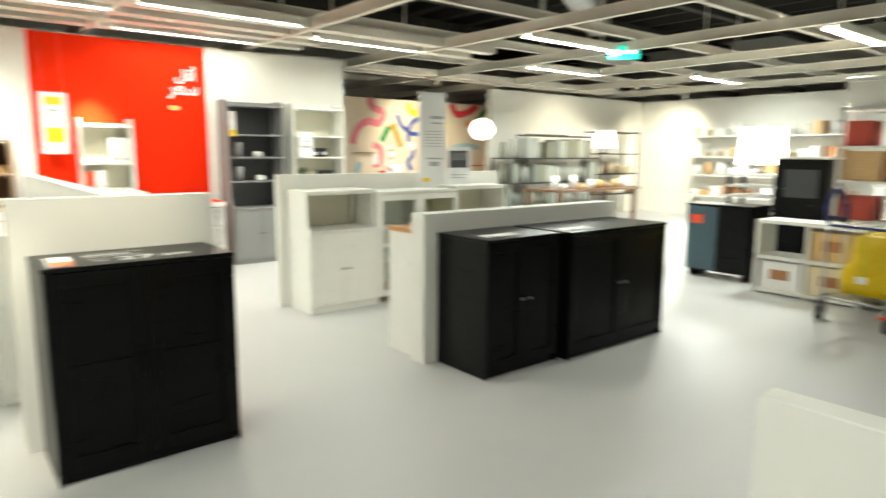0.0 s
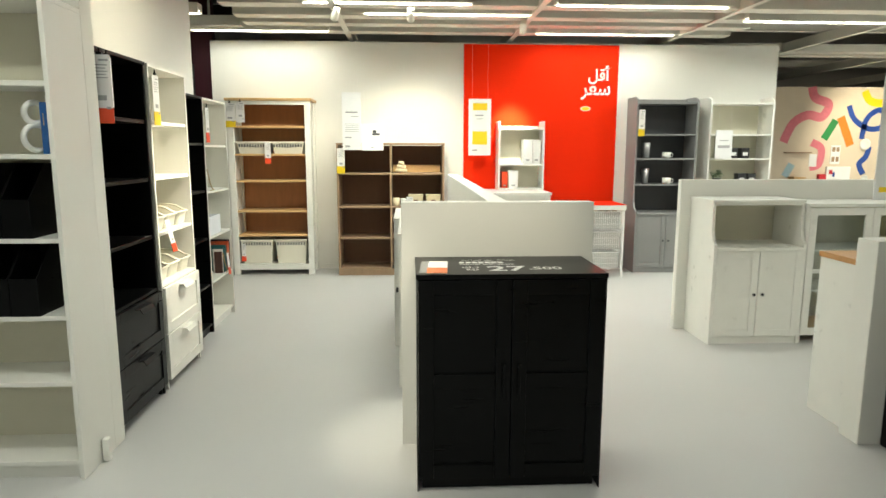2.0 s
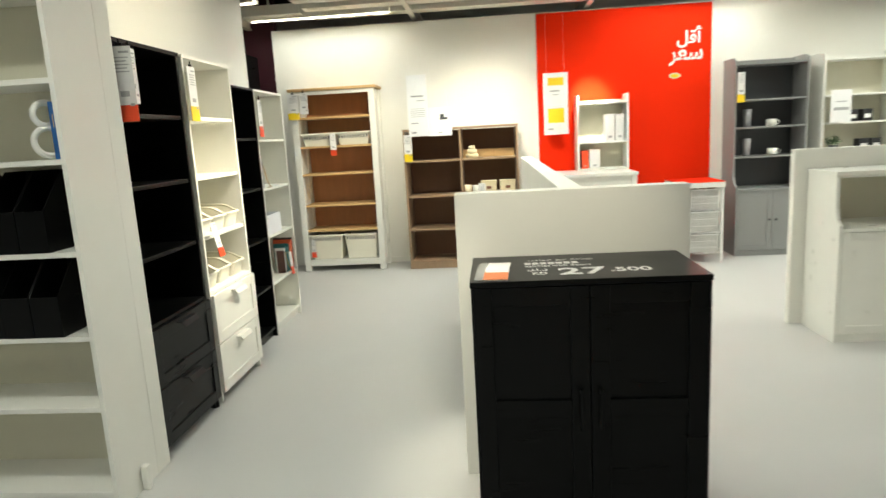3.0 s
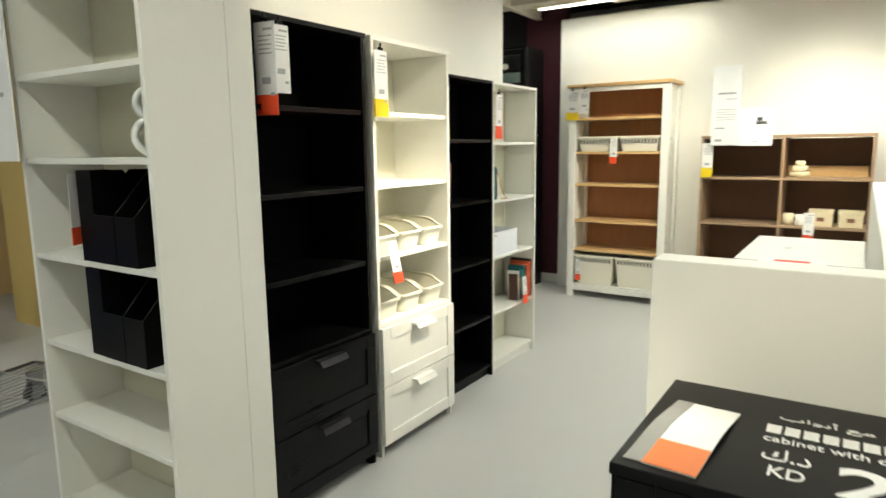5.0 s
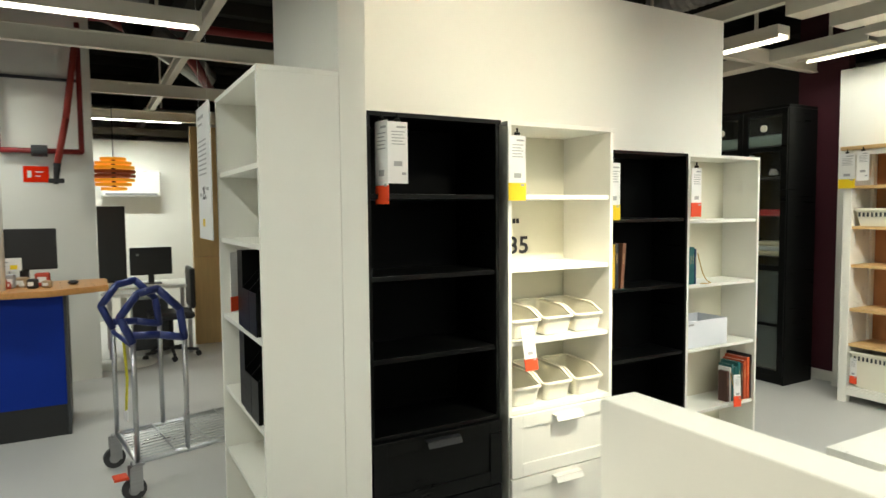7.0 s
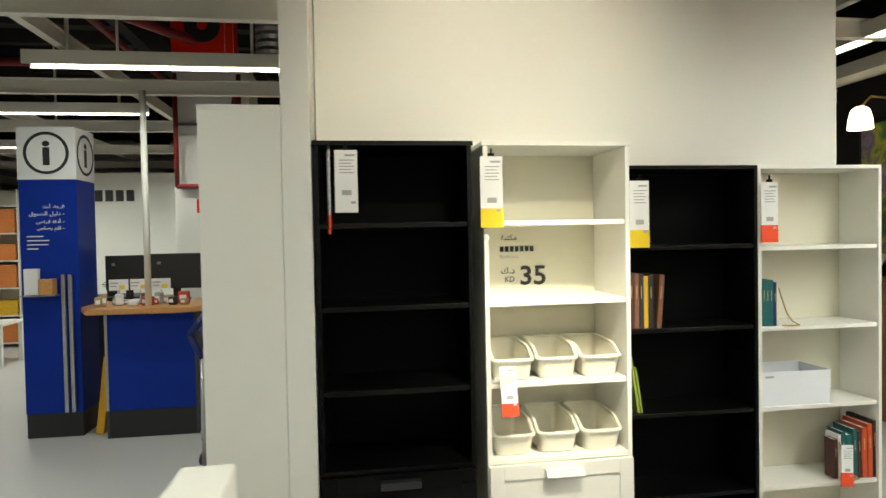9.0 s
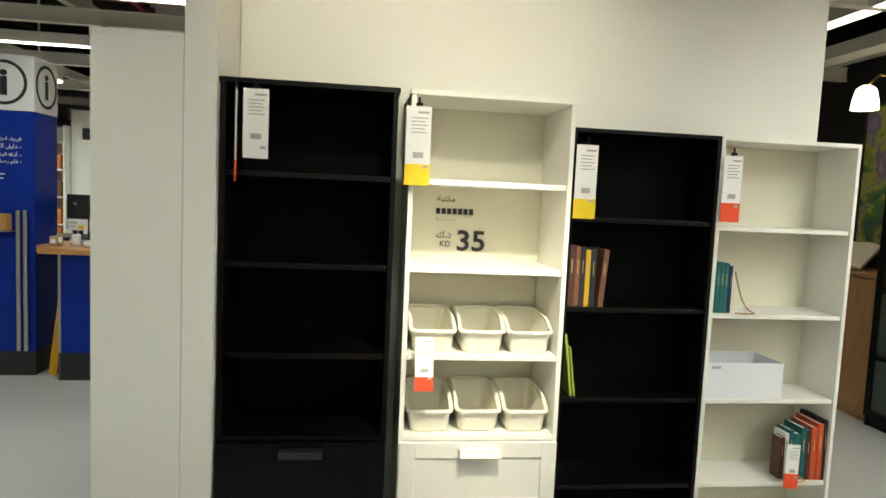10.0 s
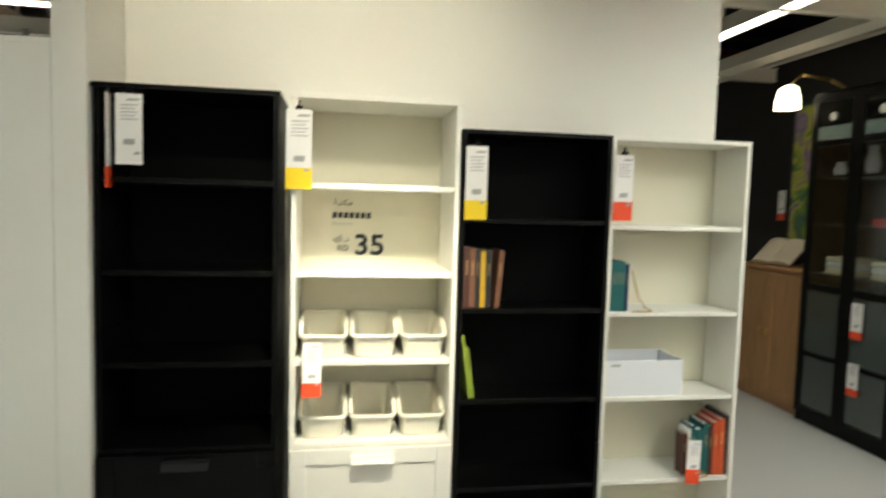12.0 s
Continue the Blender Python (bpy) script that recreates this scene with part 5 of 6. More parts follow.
lathe(bm, [(0.001, 0.701), (0.2, 0.701), (0.2, 0.73), (0.001, 0.73)], 32)
part("tabletop", bm, LACQ, t)
t = thing("office_desk", pose(-6.15, 4.7, 0, 0, 0, 0), "white office desk with computers", "desk")
slab("desktop", t, LACQ, 0, 0.7, 0, 0.85, 0.72, 0.75, 0.003)
for x in (0.02, 0.64):
    for y in (0.02, 0.79):
        slab("leg", t, STEEL, x, x + 0.04, y, y + 0.04, 0, 0.719)
slab("drawer_unit", t, DGREY, 0.2, 0.6, 0.25, 0.6, 0.06, 0.6, 0.004)
monitor(pose(-5.7, 4.95, 0.7505, 0, 0, FX), 0.42, 0.30, "black computer monitor on the office desk")
b = thing("monitor", pose(-6.1, 4.66, 0.7505, 0, 0, FX), "tall black monitor standing on the office desk", "monitor", "monitors")
slab("screen", b, PLINTH, 0, 0.28, 0, 0.05, 0.02, 0.85, 0.006)
slab("foot", b, PLINTH, 0.02, 0.26, -0.05, 0.1, 0, 0.019, 0.003)
t = thing("office_chair", pose(-5.35, 5.3, 0), "black office chair at the desk", "chair")
slab("seat", t, PLINTH, -0.22, 0.22, -0.22, 0.22, 0.42, 0.49, 0.03)
slab("backrest", t, PLINTH, -0.21, 0.21, 0.18, 0.23, 0.52, 0.95, 0.025)
bm = bmesh.new()
cyl(bm, (0, 0, 0.1), (0, 0, 0.42), 0.025, 12)
bx(bm, -0.02, 0.02, 0.19, 0.215, 0.44, 0.6)
part("column", bm, PLINTH, t)
for i in range(5):
    a = 2 * math.pi * i / 5
    bm = bmesh.new()
    cyl(bm, (0, 0, 0.1), (0.27 * math.cos(a), 0.27 * math.sin(a), 0.07), 0.016, 8)
    cyl(bm, (0.27 * math.cos(a) - 0.012, 0.27 * math.sin(a), 0.03), (0.27 * math.cos(a) + 0.012, 0.27 * math.sin(a), 0.03), 0.03, 12)
    part("castor_arm", bm, PLINTH, t)
t = thing("fire_extinguisher", pose(-4.16, 5.91, 0.27), "red fire extinguisher on a stand", "fire extinguisher")
bm = bmesh.new()
lathe(bm, [(0.001, 0), (0.085, 0), (0.09, 0.02), (0.09, 0.42), (0.07, 0.48), (0.03, 0.51), (0.03, 0.53), (0.001, 0.53)], 24)
part("cylinder", bm, RED, t, smooth=True)
bm = bmesh.new()
bx(bm, -0.025, 0.025, -0.1, 0.03, 0.53, 0.56, 0.006)
tube(bm, [(0, 0.03, 0.54), (0.0, 0.11, 0.5), (0.0, 0.12, 0.3), (0, 0.115, 0.12)], 0.012, 8)
part("valve", bm, PLINTH, t)
boxes("label_plate", t, PAPER, [(0.086, 0.0925, -0.045, 0.045, 0.16, 0.32)])
t = thing("waste_bin", pose(-4.16, 5.91, 0), "dark grey round stand for the extinguisher", "stand")
bm = bmesh.new()
lathe(bm, [(0.001, 0), (0.15, 0), (0.16, 0.2), (0.16, 0.265), (0.001, 0.265)], 28)
part("body", bm, DGREY, t, smooth=True)
wall("wall_left_nook", -4.6, -3.7, 6.4, 6.5, 0, 2.5, mat("yellow_wall", (0.62, 0.46, 0.16), 0.6), "yellow painted partition")

# ---- shopping carts ----
def cart(m, label):
    t = thing("shopping_cart", m, label, "shopping cart", "shopping carts")
    bm = bmesh.new()
    tube(bm, [(0, 0, 0.2), (0.55, 0, 0.2), (0.55, 0.95, 0.24), (0, 0.95, 0.24), (0, 0, 0.2)], 0.014, 8)
    part("base_frame", bm, CHROME, t, smooth=True)
    bm = bmesh.new()
    for i in range(1, 12):
        cyl(bm, (0.55 * i / 12, 0, 0.21), (0.55 * i / 12, 0.95, 0.25), 0.004, 5)
    for i in range(1, 5):
        cyl(bm, (0, 0.95 * i / 5, 0.218 + 0.008 * i), (0.55, 0.95 * i / 5, 0.218 + 0.008 * i), 0.005, 5)
    part("wire_deck", bm, CHROME, t)["kind"] = "stuff"
    for x in (0.0, 0.55):
        for y in (0.0, 0.26):
            bm = bmesh.new()
            cyl(bm, (x, y, 0.2), (x, y, 0.88), 0.014, 10)
            part("post", bm, CHROME, t, smooth=True)
        bm = bmesh.new()
        tube(bm, [(x, 0, 0.84), (x, -0.06, 0.98), (x, 0.03, 1.10), (x, 0.13, 1.12), (x, 0.24, 1.0), (x, 0.26, 0.84), (x, 0.13, 0.87), (x, 0.0, 0.88)], 0.021, 10)
        part("handle", bm, DBLUE, t, smooth=True)
    for x, y in ((0, 0), (0.55, 0), (0, 0.95), (0.55, 0.95)):
        bm = bmesh.new()
        cyl(bm, (x - 0.016, y - 0.02, 0.06), (x + 0.016, y - 0.02, 0.06), 0.06, 20)
        w = part("wheel", bm, RUBBER, t)
        bm = bmesh.new()
        cyl(bm, (x - 0.018, y - 0.02, 0.06), (x + 0.018, y - 0.02, 0.06), 0.03, 16)
        part("hub", bm, STEEL, w)
        boxes("fork", t, STEEL, [(x - 0.03, x - 0.022, y - 0.045, y + 0.02, 0.05, 0.185), (x + 0.022, x + 0.03, y - 0.045, y + 0.02, 0.05, 0.185), (x - 0.03, x + 0.03, y - 0.03, y + 0.03, 0.186, 0.2)], 0.002)
    slab("brake_pedal", t, ORANGE, 0.51, 0.59, -0.12, -0.05, 0.13, 0.145, 0.004)
    bm = bmesh.new()
    tube(bm, [(0.3, 0.0, 0.82), (0.31, 0.01, 0.6), (0.30, 0.0, 0.42)], 0.008, 6)
    part("strap", bm, cover("yellow_strap", (0.60, 0.55, 0.02)) if "yellow_strap" not in bpy.data.materials else bpy.data.materials["yellow_strap"], t)
    bm = bmesh.new()
    cyl(bm, (0, 0, 0.82), (0.55, 0, 0.82), 0.012, 8)
    part("crossbar", bm, DBLUE, t)
    slab("strap_tag", t, PAPER, 0.26, 0.34, -0.004, 0.004, 0.36, 0.42, 0.002)
    return t


cart(pose(-2.36, 4.68, 0, 0, 0, 8), "chrome shopping cart with blue handles and a yellow strap")

# ---- coloured shelves far beyond the counter ----
t = thing("shelf_wall", pose(-8.0, -2.0, 0, 0, 0, FX), "tall display shelf with coloured boxes", "shelf")
rng = random.Random(11)
cols = [cover("box_" + n, c) for n, c in (("orange", (0.62, 0.2, 0.05)), ("pink", (0.65, 0.4, 0.3)), ("green", (0.08, 0.3, 0.04)), ("yellow", (0.7, 0.42, 0.02)), ("white", (0.75, 0.74, 0.7)), ("brown", (0.2, 0.09, 0.05)))]
slab("back", t, WBACK, 0, 3.7, 0.34, 0.36, 0, 2.3)
for i in range(10):
    slab("upright", t, LACQ, i * 0.408, i * 0.408 + 0.02, 0, 0.339, 0, 2.3)
for j in range(6):
    slab("shelf", t, LACQ, 0.0, 3.7, -0.004, 0.338, 0.05 + 0.4 * j, 0.07 + 0.4 * j)
for i in range(9):
    for j in range(5):
        k = (0 if j == 4 else rng.randrange(6))
        b = thing("display_box", pose(-8.02, -2.0 + i * 0.408 + 0.03, 0.0705 + 0.4 * j, 0, 0, FX), "coloured cube box on the display shelf", "box", "cube boxes")
        slab("cube", b, cols[k], 0, 0.34, 0, 0.3, 0, rng.uniform(0.2, 0.36), 0.004)
t = thing("display_lettering", pose(-8.195, 1.86, 2.12, 0, 0, FX), "bold black letters on the far white wall", "lettering")
bars("letters", t, INK, pose(0, -0.002, 0, 90, 0, 0), [(0.15 * i, 0.15 * i + 0.11, 0, 0.17) for i in range(4)], 0.004)
t = thing("low_table", pose(-7.0, 0.2, 0), "white low display table", "table")
slab("tabletop", t, LACQ, 0, 0.6, 0, 1.2, 0.5, 0.53)
for x in (0.02, 0.53):
    for y in (0.02, 1.13):
        slab("leg", t, LACQ, x, x + 0.05, y, y + 0.05, 0, 0.499)

# ---- dark room set beyond the bookcase wall ----
e = thing("wooden_cabinet", pose(-3.04, 9.72, 0), "warm oak cabinet with framed doors and an open book on top", "cabinet")
slab("body", e, OAK, 0, 0.80, 0.02, 0.46, 0.06, 1.07)
slab("top", e, OAK, -0.015, 0.815, -0.012, 0.46, 1.0705, 1.1, 0.004)
slab("plinth", e, OAK, 0.01, 0.79, 0.03, 0.45, 0, 0.0595)
for x0, x1 in ((0.006, 0.398), (0.402, 0.794)):
    d = framed("door", e, OAK, x0, x1, 0.07, 1.06, 0.06, 0.018, 0.001, (), 0.008)
    hx = x1 - 0.04 if x0 < 0.1 else x0 + 0.04
    slab("handle", d, mat("brass_" + str(x0), (0.55, 0.36, 0.12), 0.3, metal=1.0), hx - 0.008, hx + 0.008, -0.025, 0.0, 0.55, 0.60, 0.003)
b = thing("open_book", pose(-2.75, 9.82, 1.103, 42, 0, 10), "open book with pale pages on the oak cabinet", "book")
bm = bmesh.new()
n = 8
for s in (-1, 1):
    rows = []
    for i in range(n + 1):
        u = i / n
        x = s * 0.19 * u
        z = 0.03 + 0.022 * math.sin(math.pi * u) - 0.01 * u
        rows.append([bm.verts.new(p) for p in ((x, 0, z), (x, 0.27, z), (x, 0.27, 0.004), (x, 0, 0.004))])
    for a, c in zip(rows[:-1], rows[1:]):
        for k in range(4):
            bm.faces.new((a[k], a[(k + 1) % 4], c[(k + 1) % 4], c[k]))
    bm.faces.new(rows[-1])
part("page_block", bm, mat("aged_paper", (0.72, 0.66, 0.52), 0.7), b)
slab("cover", b, LEATHER, -0.2, 0.2, -0.006, 0.276, 0, 0.004)
slab("stand_leg", b, LEATHER, -0.03, 0.03, 0.24, 0.25, -0.2, -0.001, 0.001, "", pose(0, 0, 0, -20, 0, 0))
e = thing("display_cabinet", pose(-2.215, 9.70, 0), "tall black display cabinet with glass doors", "cabinet")
for x in (0, 0.81):
    slab("side", e, BLACK, x, x + 0.022, 0, 0.40, 0, 2.36)
slab("top", e, BLACK, 0, 0.832, 0, 0.40, 2.3605, 2.385)
slab("back", e, BLACKIN, 0.023, 0.809, 0.39, 0.398, 0.05, 2.355, 0)
for z in (0.09, 0.42, 0.78, 1.1, 1.45, 1.8, 2.08):
    slab("shelf", e, BLACK, 0.0225, 0.8095, 0.03, 0.389, z - 0.018, z)
slab("plinth", e, BLACK, 0.0225, 0.8095, 0.01, 0.03, 0, 0.07)
for x0, x1 in ((0.004, 0.414), (0.418, 0.828)):
    bm = bmesh.new()
    r = 0.05
    for q in ((x0, x0 + r, 0.075, 2.355), (x1 - r, x1, 0.075, 2.355), (x0 + r, x1 - r, 0.075, 0.075 + r), (x0 + r, x1 - r, 2.305, 2.355), (x0 + r, x1 - r, 0.98, 1.03), (x0 + r, x1 - r, 2.0, 2.04), (x0 + r, x1 - r, 0.50, 0.53)):
        bx(bm, q[0], q[1], -0.02, -0.002, q[2], q[3], 0.001)
    d = part("door", bm, BLACK, e)
    g = slab("pane", d, GLASS, x0 + r - 0.002, x1 - r + 0.002, -0.012, -0.009, 0.12, 2.31, 0)
    g.visible_shadow = False
rng = random.Random(21)
for z in (1.8,):
    for i in range(3):
        k = rng.randrange(5)
        b = thing("display_item", pose(-2.145 + 0.25 * i + rng.uniform(0, 0.05), 9.86, z + 0.0005), f"small {GN[k]} object behind cabinet glass", "ornament", "objects in the glass cabinet")
        bm = bmesh.new()
        r0, h0 = rng.uniform(0.03, 0.07), rng.uniform(0.06, 0.2)
        lathe(bm, [(0.001, 0), (r0 * 0.7, 0), (r0, h0 * 0.4), (r0 * 0.6, h0 * 0.8), (r0 * 0.65, h0), (0.001, h0)], 16)
        part("body", bm, GOODS[k], b, smooth=True)
FROST = mat("frosted_glass", (0.045, 0.055, 0.05), 0.35, var=0.1)
for x0 in (0.056, 0.47):
    for z0, z1 in ((0.135, 0.495), (0.535, 0.975)):
        slab("frosted_panel", e, FROST, x0, x0 + 0.306, -0.0085, -0.004, z0, z1, 0)
    slab("glass_band", e, mat("pale_glass", (0.24, 0.29, 0.26), 0.2, var=0.05), x0, x0 + 0.306, -0.0085, -0.004, 2.05, 2.14, 0)
    bm = bmesh.new()
    cyl(bm, (x0 + 0.15, -0.03, 2.20), (x0 + 0.15, -0.02, 2.20), 0.03, 16)
    part("lamp_disc", bm, BEAM, e)
for k, (x, w) in enumerate(((-2.14, 0.26), (-1.74, 0.27))):
    b = thing("folded_stack", pose(x, 9.80, 1.1005), "folded cream linen stacked behind cabinet glass", "linen", "folded linen")
    for n in range(3):
        slab("fold", b, GOODS[1] if n % 2 else CREAMY, 0, w - 0.01 * n, 0, 0.22, 0.042 * n, 0.042 * n + 0.04, 0.012)
b = thing("red_tray", pose(-1.75, 9.80, 1.4505), "low red tray behind cabinet glass", "tray")
slab("base", b, SRED, 0, 0.3, 0, 0.2, 0, 0.012, 0.004)
boxes("rim", b, SRED, [(0, 0.3, 0, 0.008, 0.0125, 0.055), (0, 0.3, 0.192, 0.2, 0.0125, 0.055), (0, 0.008, 0.0085, 0.1915, 0.0125, 0.055), (0.292, 0.3, 0.0085, 0.1915, 0.0125, 0.055)], 0.001)
price_tag(pose(-1.725, 9.67, 0.95), 0.09, 0.22, ORANGE, 0.05, clip=False)
price_tag(pose(-1.725, 9.67, 0.55), 0.09, 0.2, ORANGE, 0.05, clip=False)
price_tag(pose(-3.17, 10.17, 1.72), 0.09, 0.24, ORANGE, 0.06)
# painting
pm = bpy.data.materials.new("landscape_paint")
pm.use_nodes = True
pn, pl = pm.node_tree.nodes, pm.node_tree.links
tc, ns, rp = pn.new("ShaderNodeTexCoord"), pn.new("ShaderNodeTexNoise"), pn.new("ShaderNodeValToRGB")
ns.inputs["Scale"].default_value, ns.inputs["Detail"].default_value, ns.inputs["Distortion"].default_value = 3.5, 6, 0.8
els = rp.color_ramp.elements
els[0].position, els[0].color = 0.3, (0.015, 0.04, 0.10, 1)
els[1].position, els[1].color = 0.75, (0.30, 0.20, 0.16, 1)
for p, c in ((0.40, (0.04, 0.12, 0.10, 1)), (0.47, (0.12, 0.24, 0.03, 1)), (0.52, (0.42, 0.42, 0.06, 1)), (0.58, (0.16, 0.13, 0.26, 1)), (0.66, (0.34, 0.26, 0.36, 1))):
    els.new(p).color = c
pl.new(tc.outputs["Object"], ns.inputs["Vector"])
pl.new(ns.outputs[0], rp.inputs[0])
pl.new(rp.outputs[0], pn["Principled BSDF"].inputs["Base Color"])
b = thing("painting", pose(-3.03, 10.16, 1.2), "large landscape picture with green trees on the black wall", "painting")
slab("canvas", b, pm, 0.02, 0.83, 0.004, 0.03, 0.02, 1.23, 0.002)
for r in ((0, 0.85, 0, 0.0199), (0, 0.85, 1.2301, 1.25), (0, 0.0199, 0.02, 1.23), (0.8301, 0.85, 0.02, 1.23)):
    slab("edge_strip", b, PLINTH, r[0], r[1], 0.0, 0.035, r[2], r[3], 0.002)
# wall lamp
b = thing("wall_lamp", pose(-2.41, 9.62, 2.30), "wall lamp with a glowing white glass shade", "wall lamp")
bm = bmesh.new()
lathe(bm, [(0.09, 0), (0.085, 0.07), (0.065, 0.15), (0.03, 0.175), (0.03, 0.17), (0.06, 0.145), (0.08, 0.07), (0.085, 0.0), (0.09, 0)], 24)
part("shade", bm, mat("opal_glass", (1.0, 0.88, 0.66), 0.4, glow=5.0, bump=0), b, smooth=True)
bm = bmesh.new()
tube(bm, [(0, 0, 0.17), (0, 0.1, 0.26), (0, 0.35, 0.24), (0, 0.575, 0.14)], 0.009, 8)
part("arm", bm, bpy.data.materials["brass_wire"], b, smooth=True)
ld = bpy.data.lights.new("wall_lamp_bulb", "POINT")
ld.energy, ld.color, ld.shadow_soft_size = 2.0, (1.0, 0.8, 0.55), 0.05
new("wall_lamp_bulb", ld).location = (-2.41, 9.62, 2.26)

# ---- far side of the hall ----
def shelf_rack(m, w, d, h, levels, n, seed, frame_mat, label, pal, tall=(0.1, 0.3), filled=None):
    t = thing("shelf_rack", m, label, "shelf rack")
    for x in (0, w - 0.03):
        for y in (0, d - 0.03):
            slab("post", t, frame_mat, x, x + 0.03, y, y + 0.03, 0, h, 0)
    for z in levels:
        slab("shelf", t, frame_mat, 0, w, 0, d, z - 0.025, z, 0)
    rg = random.Random(seed)
    for z in filled or levels:
        for i in range(n):
            k = rg.randrange(len(pal))
            ww, hh = w / n * rg.uniform(0.5, 0.85), rg.uniform(*tall)
            b = thing("shelf_item", m @ pose(w * (i + 0.1) / n, 0.05, z + 0.0005), "household item on a display shelf", "household item", "items on far shelves")
            if rg.random() < 0.5:
                slab("body", b, pal[k], 0, ww, 0, d * 0.7, 0, hh, 0.008)
            else:
                bm = bmesh.new()
                lathe(bm, [(0.001, 0), (ww * 0.35, 0), (ww * 0.45, hh * 0.5), (ww * 0.3, hh), (0.001, hh)], 14, pose(ww / 2, d * 0.35, 0))
                part("body", bm, pal[k], b, smooth=True)
    return t


PAL2 = [LACQ, PAPER, GOODS[4], PINE, GOODS[1], PINEB, LACQ]
GLASSY = [mat("smoked_glassware_" + n, c, 0.15, var=0.1) for n, c in (("grey", (0.22, 0.24, 0.21)), ("olive", (0.26, 0.26, 0.20)), ("pale", (0.42, 0.44, 0.40)))]
shelf_rack(pose(9.4, 10.7, 0), 2.8, 0.45, 1.31, (0.32, 0.82, 1.305), 14, 1, PLINTH, "long black display rack with smoked glassware", GLASSY, (0.3, 0.4))
shelf_rack(pose(10.1, 10.9, 0), 2.1, 0.25, 1.78, (1.76,), 1, 2, PLINTH, "narrow black upper shelf frame behind glassware", GLASSY, (0.02, 0.03))
shelf_rack(pose(12.3, 10.8, 0), 1.5, 0.45, 1.9, (0.5, 0.95, 1.4, 1.88), 7, 2, PLINTH, "black display rack with baskets", [PINE, GOODS[4], LACQ, BROWN, CREAMY], (0.1, 0.28), (0.5, 0.95))
shelf_rack(pose(14.15, 9.8, 0, 0, 0, -90), 3.4, 0.5, 2.1, (0.5, 0.95, 1.35, 1.8), 12, 3, LACQ, "white display rack with kitchenware", PAL2)
shelf_rack(pose(14.15, 6.1, 0, 0, 0, -90), 3.0, 0.5, 2.2, (0.6, 1.1, 1.6, 2.15), 10, 4, LACQ, "white display rack with boxes", PAL2)
t = thing("display_table", pose(9.3, 9.3, 0), "dark wooden display table with goods", "table")
slab("tabletop", t, BROWN, 0, 2.4, 0, 0.9, 0.72, 0.76)
for x in (0.05, 2.28):
    for y in (0.05, 0.78):
        slab("leg", t, BROWN, x, x + 0.07, y, y + 0.07, 0, 0.719)
rng = random.Random(8)
for i in range(9):
    b = thing("table_item", pose(9.4 + 0.25 * i, 9.5, 0.7605), "household item on a display table", "household item", "items on the display table")
    bm = bmesh.new()
    r0, h0 = rng.uniform(0.05, 0.1), rng.uniform(0.08, 0.25)
    lathe(bm, [(0.001, 0), (r0 * 0.8, 0), (r0, h0 * 0.6), (r0 * 0.8, h0), (0.001, h0)], 16)
    part("body", bm, PAL2[rng.randrange(7)], b, smooth=True)
LITSHADE = mat("lit_shade", (1.0, 0.93, 0.78), 0.5, glow=4.0, bump=0)


def drum_lamp(m, rad, h, stand, label):
    t = thing("table_lamp", m, label, "table lamp", "lit table lamps")
    bm = bmesh.new()
    lathe(bm, [(rad, stand), (rad * 0.86, stand + h), (rad * 0.84, stand + h), (rad * 0.98, stand), (rad, stand)], 28)
    part("shade", bm, LITSHADE, t, smooth=True)
    bm = bmesh.new()
    lathe(bm, [(0.001, 0), (0.09, 0), (0.09, 0.012), (0.018, 0.03), (0.014, stand + h * 0.4), (0.001, stand + h * 0.4)], 18)
    part("base", bm, PLINTH, t, smooth=True)
    bm = bmesh.new()
    bmesh.ops.create_icosphere(bm, subdivisions=2, radius=0.04, matrix=pose(0, 0, stand + h * 0.45))
    part("bulb", bm, LIT, t, smooth=True)
    bm = bmesh.new()
    for i in range(3):
        a = 2 * math.pi * i / 3
        cyl(bm, (0, 0, stand + 0.03), (rad * 0.97 * math.cos(a), rad * 0.97 * math.sin(a), stand + 0.03), 0.003, 5)
    part("spider", bm, PLINTH, t)


drum_lamp(pose(12.75, 11.0, 1.4005), 0.24, 0.38, 0.12, "table lamp with a lit white drum shade on a black rack")
# shelf stack with the large lamp
e = thing("shelf_stack", pose(8.3, 5.85, 0, 0, 0, -90), "white stack of low display shelves with dark feet", "shelf")
for z in (0.45, 0.72, 0.90, 1.02, 1.15):
    slab("shelf", e, LACQ, 0, 0.62, 0, 0.42, z, z + 0.03, 0.003)
for x in (0.02, 0.56):
    for y in (0.02, 0.36):
        slab("post", e, PLINTH, x, x + 0.04, y, y + 0.04, 0, 1.1495, 0)
drum_lamp(pose(8.5, 5.53, 1.1805), 0.27, 0.43, 0.11, "large table lamp with lit white shade on stacked shelves")
e = thing("display_cabinet", pose(8.05, 5.16, 0, 0, 0, -90), "low black display cabinet with a glass door", "cabinet")
slab("body", e, BLACK, 0, 0.54, 0.021, 0.4, 0.05, 1.36)
slab("top", e, LACQ, -0.01, 0.55, 0, 0.4, 1.3605, 1.385)
dr = framed("door", e, BLACK, 0.004, 0.536, 0.06, 1.35, 0.05, 0.018, 0.002, (0.7,), 0.006)
slab("pane", dr, DGREY, 0.1, 0.44, 0.005, 0.0078, 0.95, 1.25, 0)
slab("plinth", e, BLACK, 0.01, 0.53, 0.03, 0.39, 0, 0.0495)
TEALG = mat("blue_grey_door", (0.035, 0.075, 0.10), 0.3)
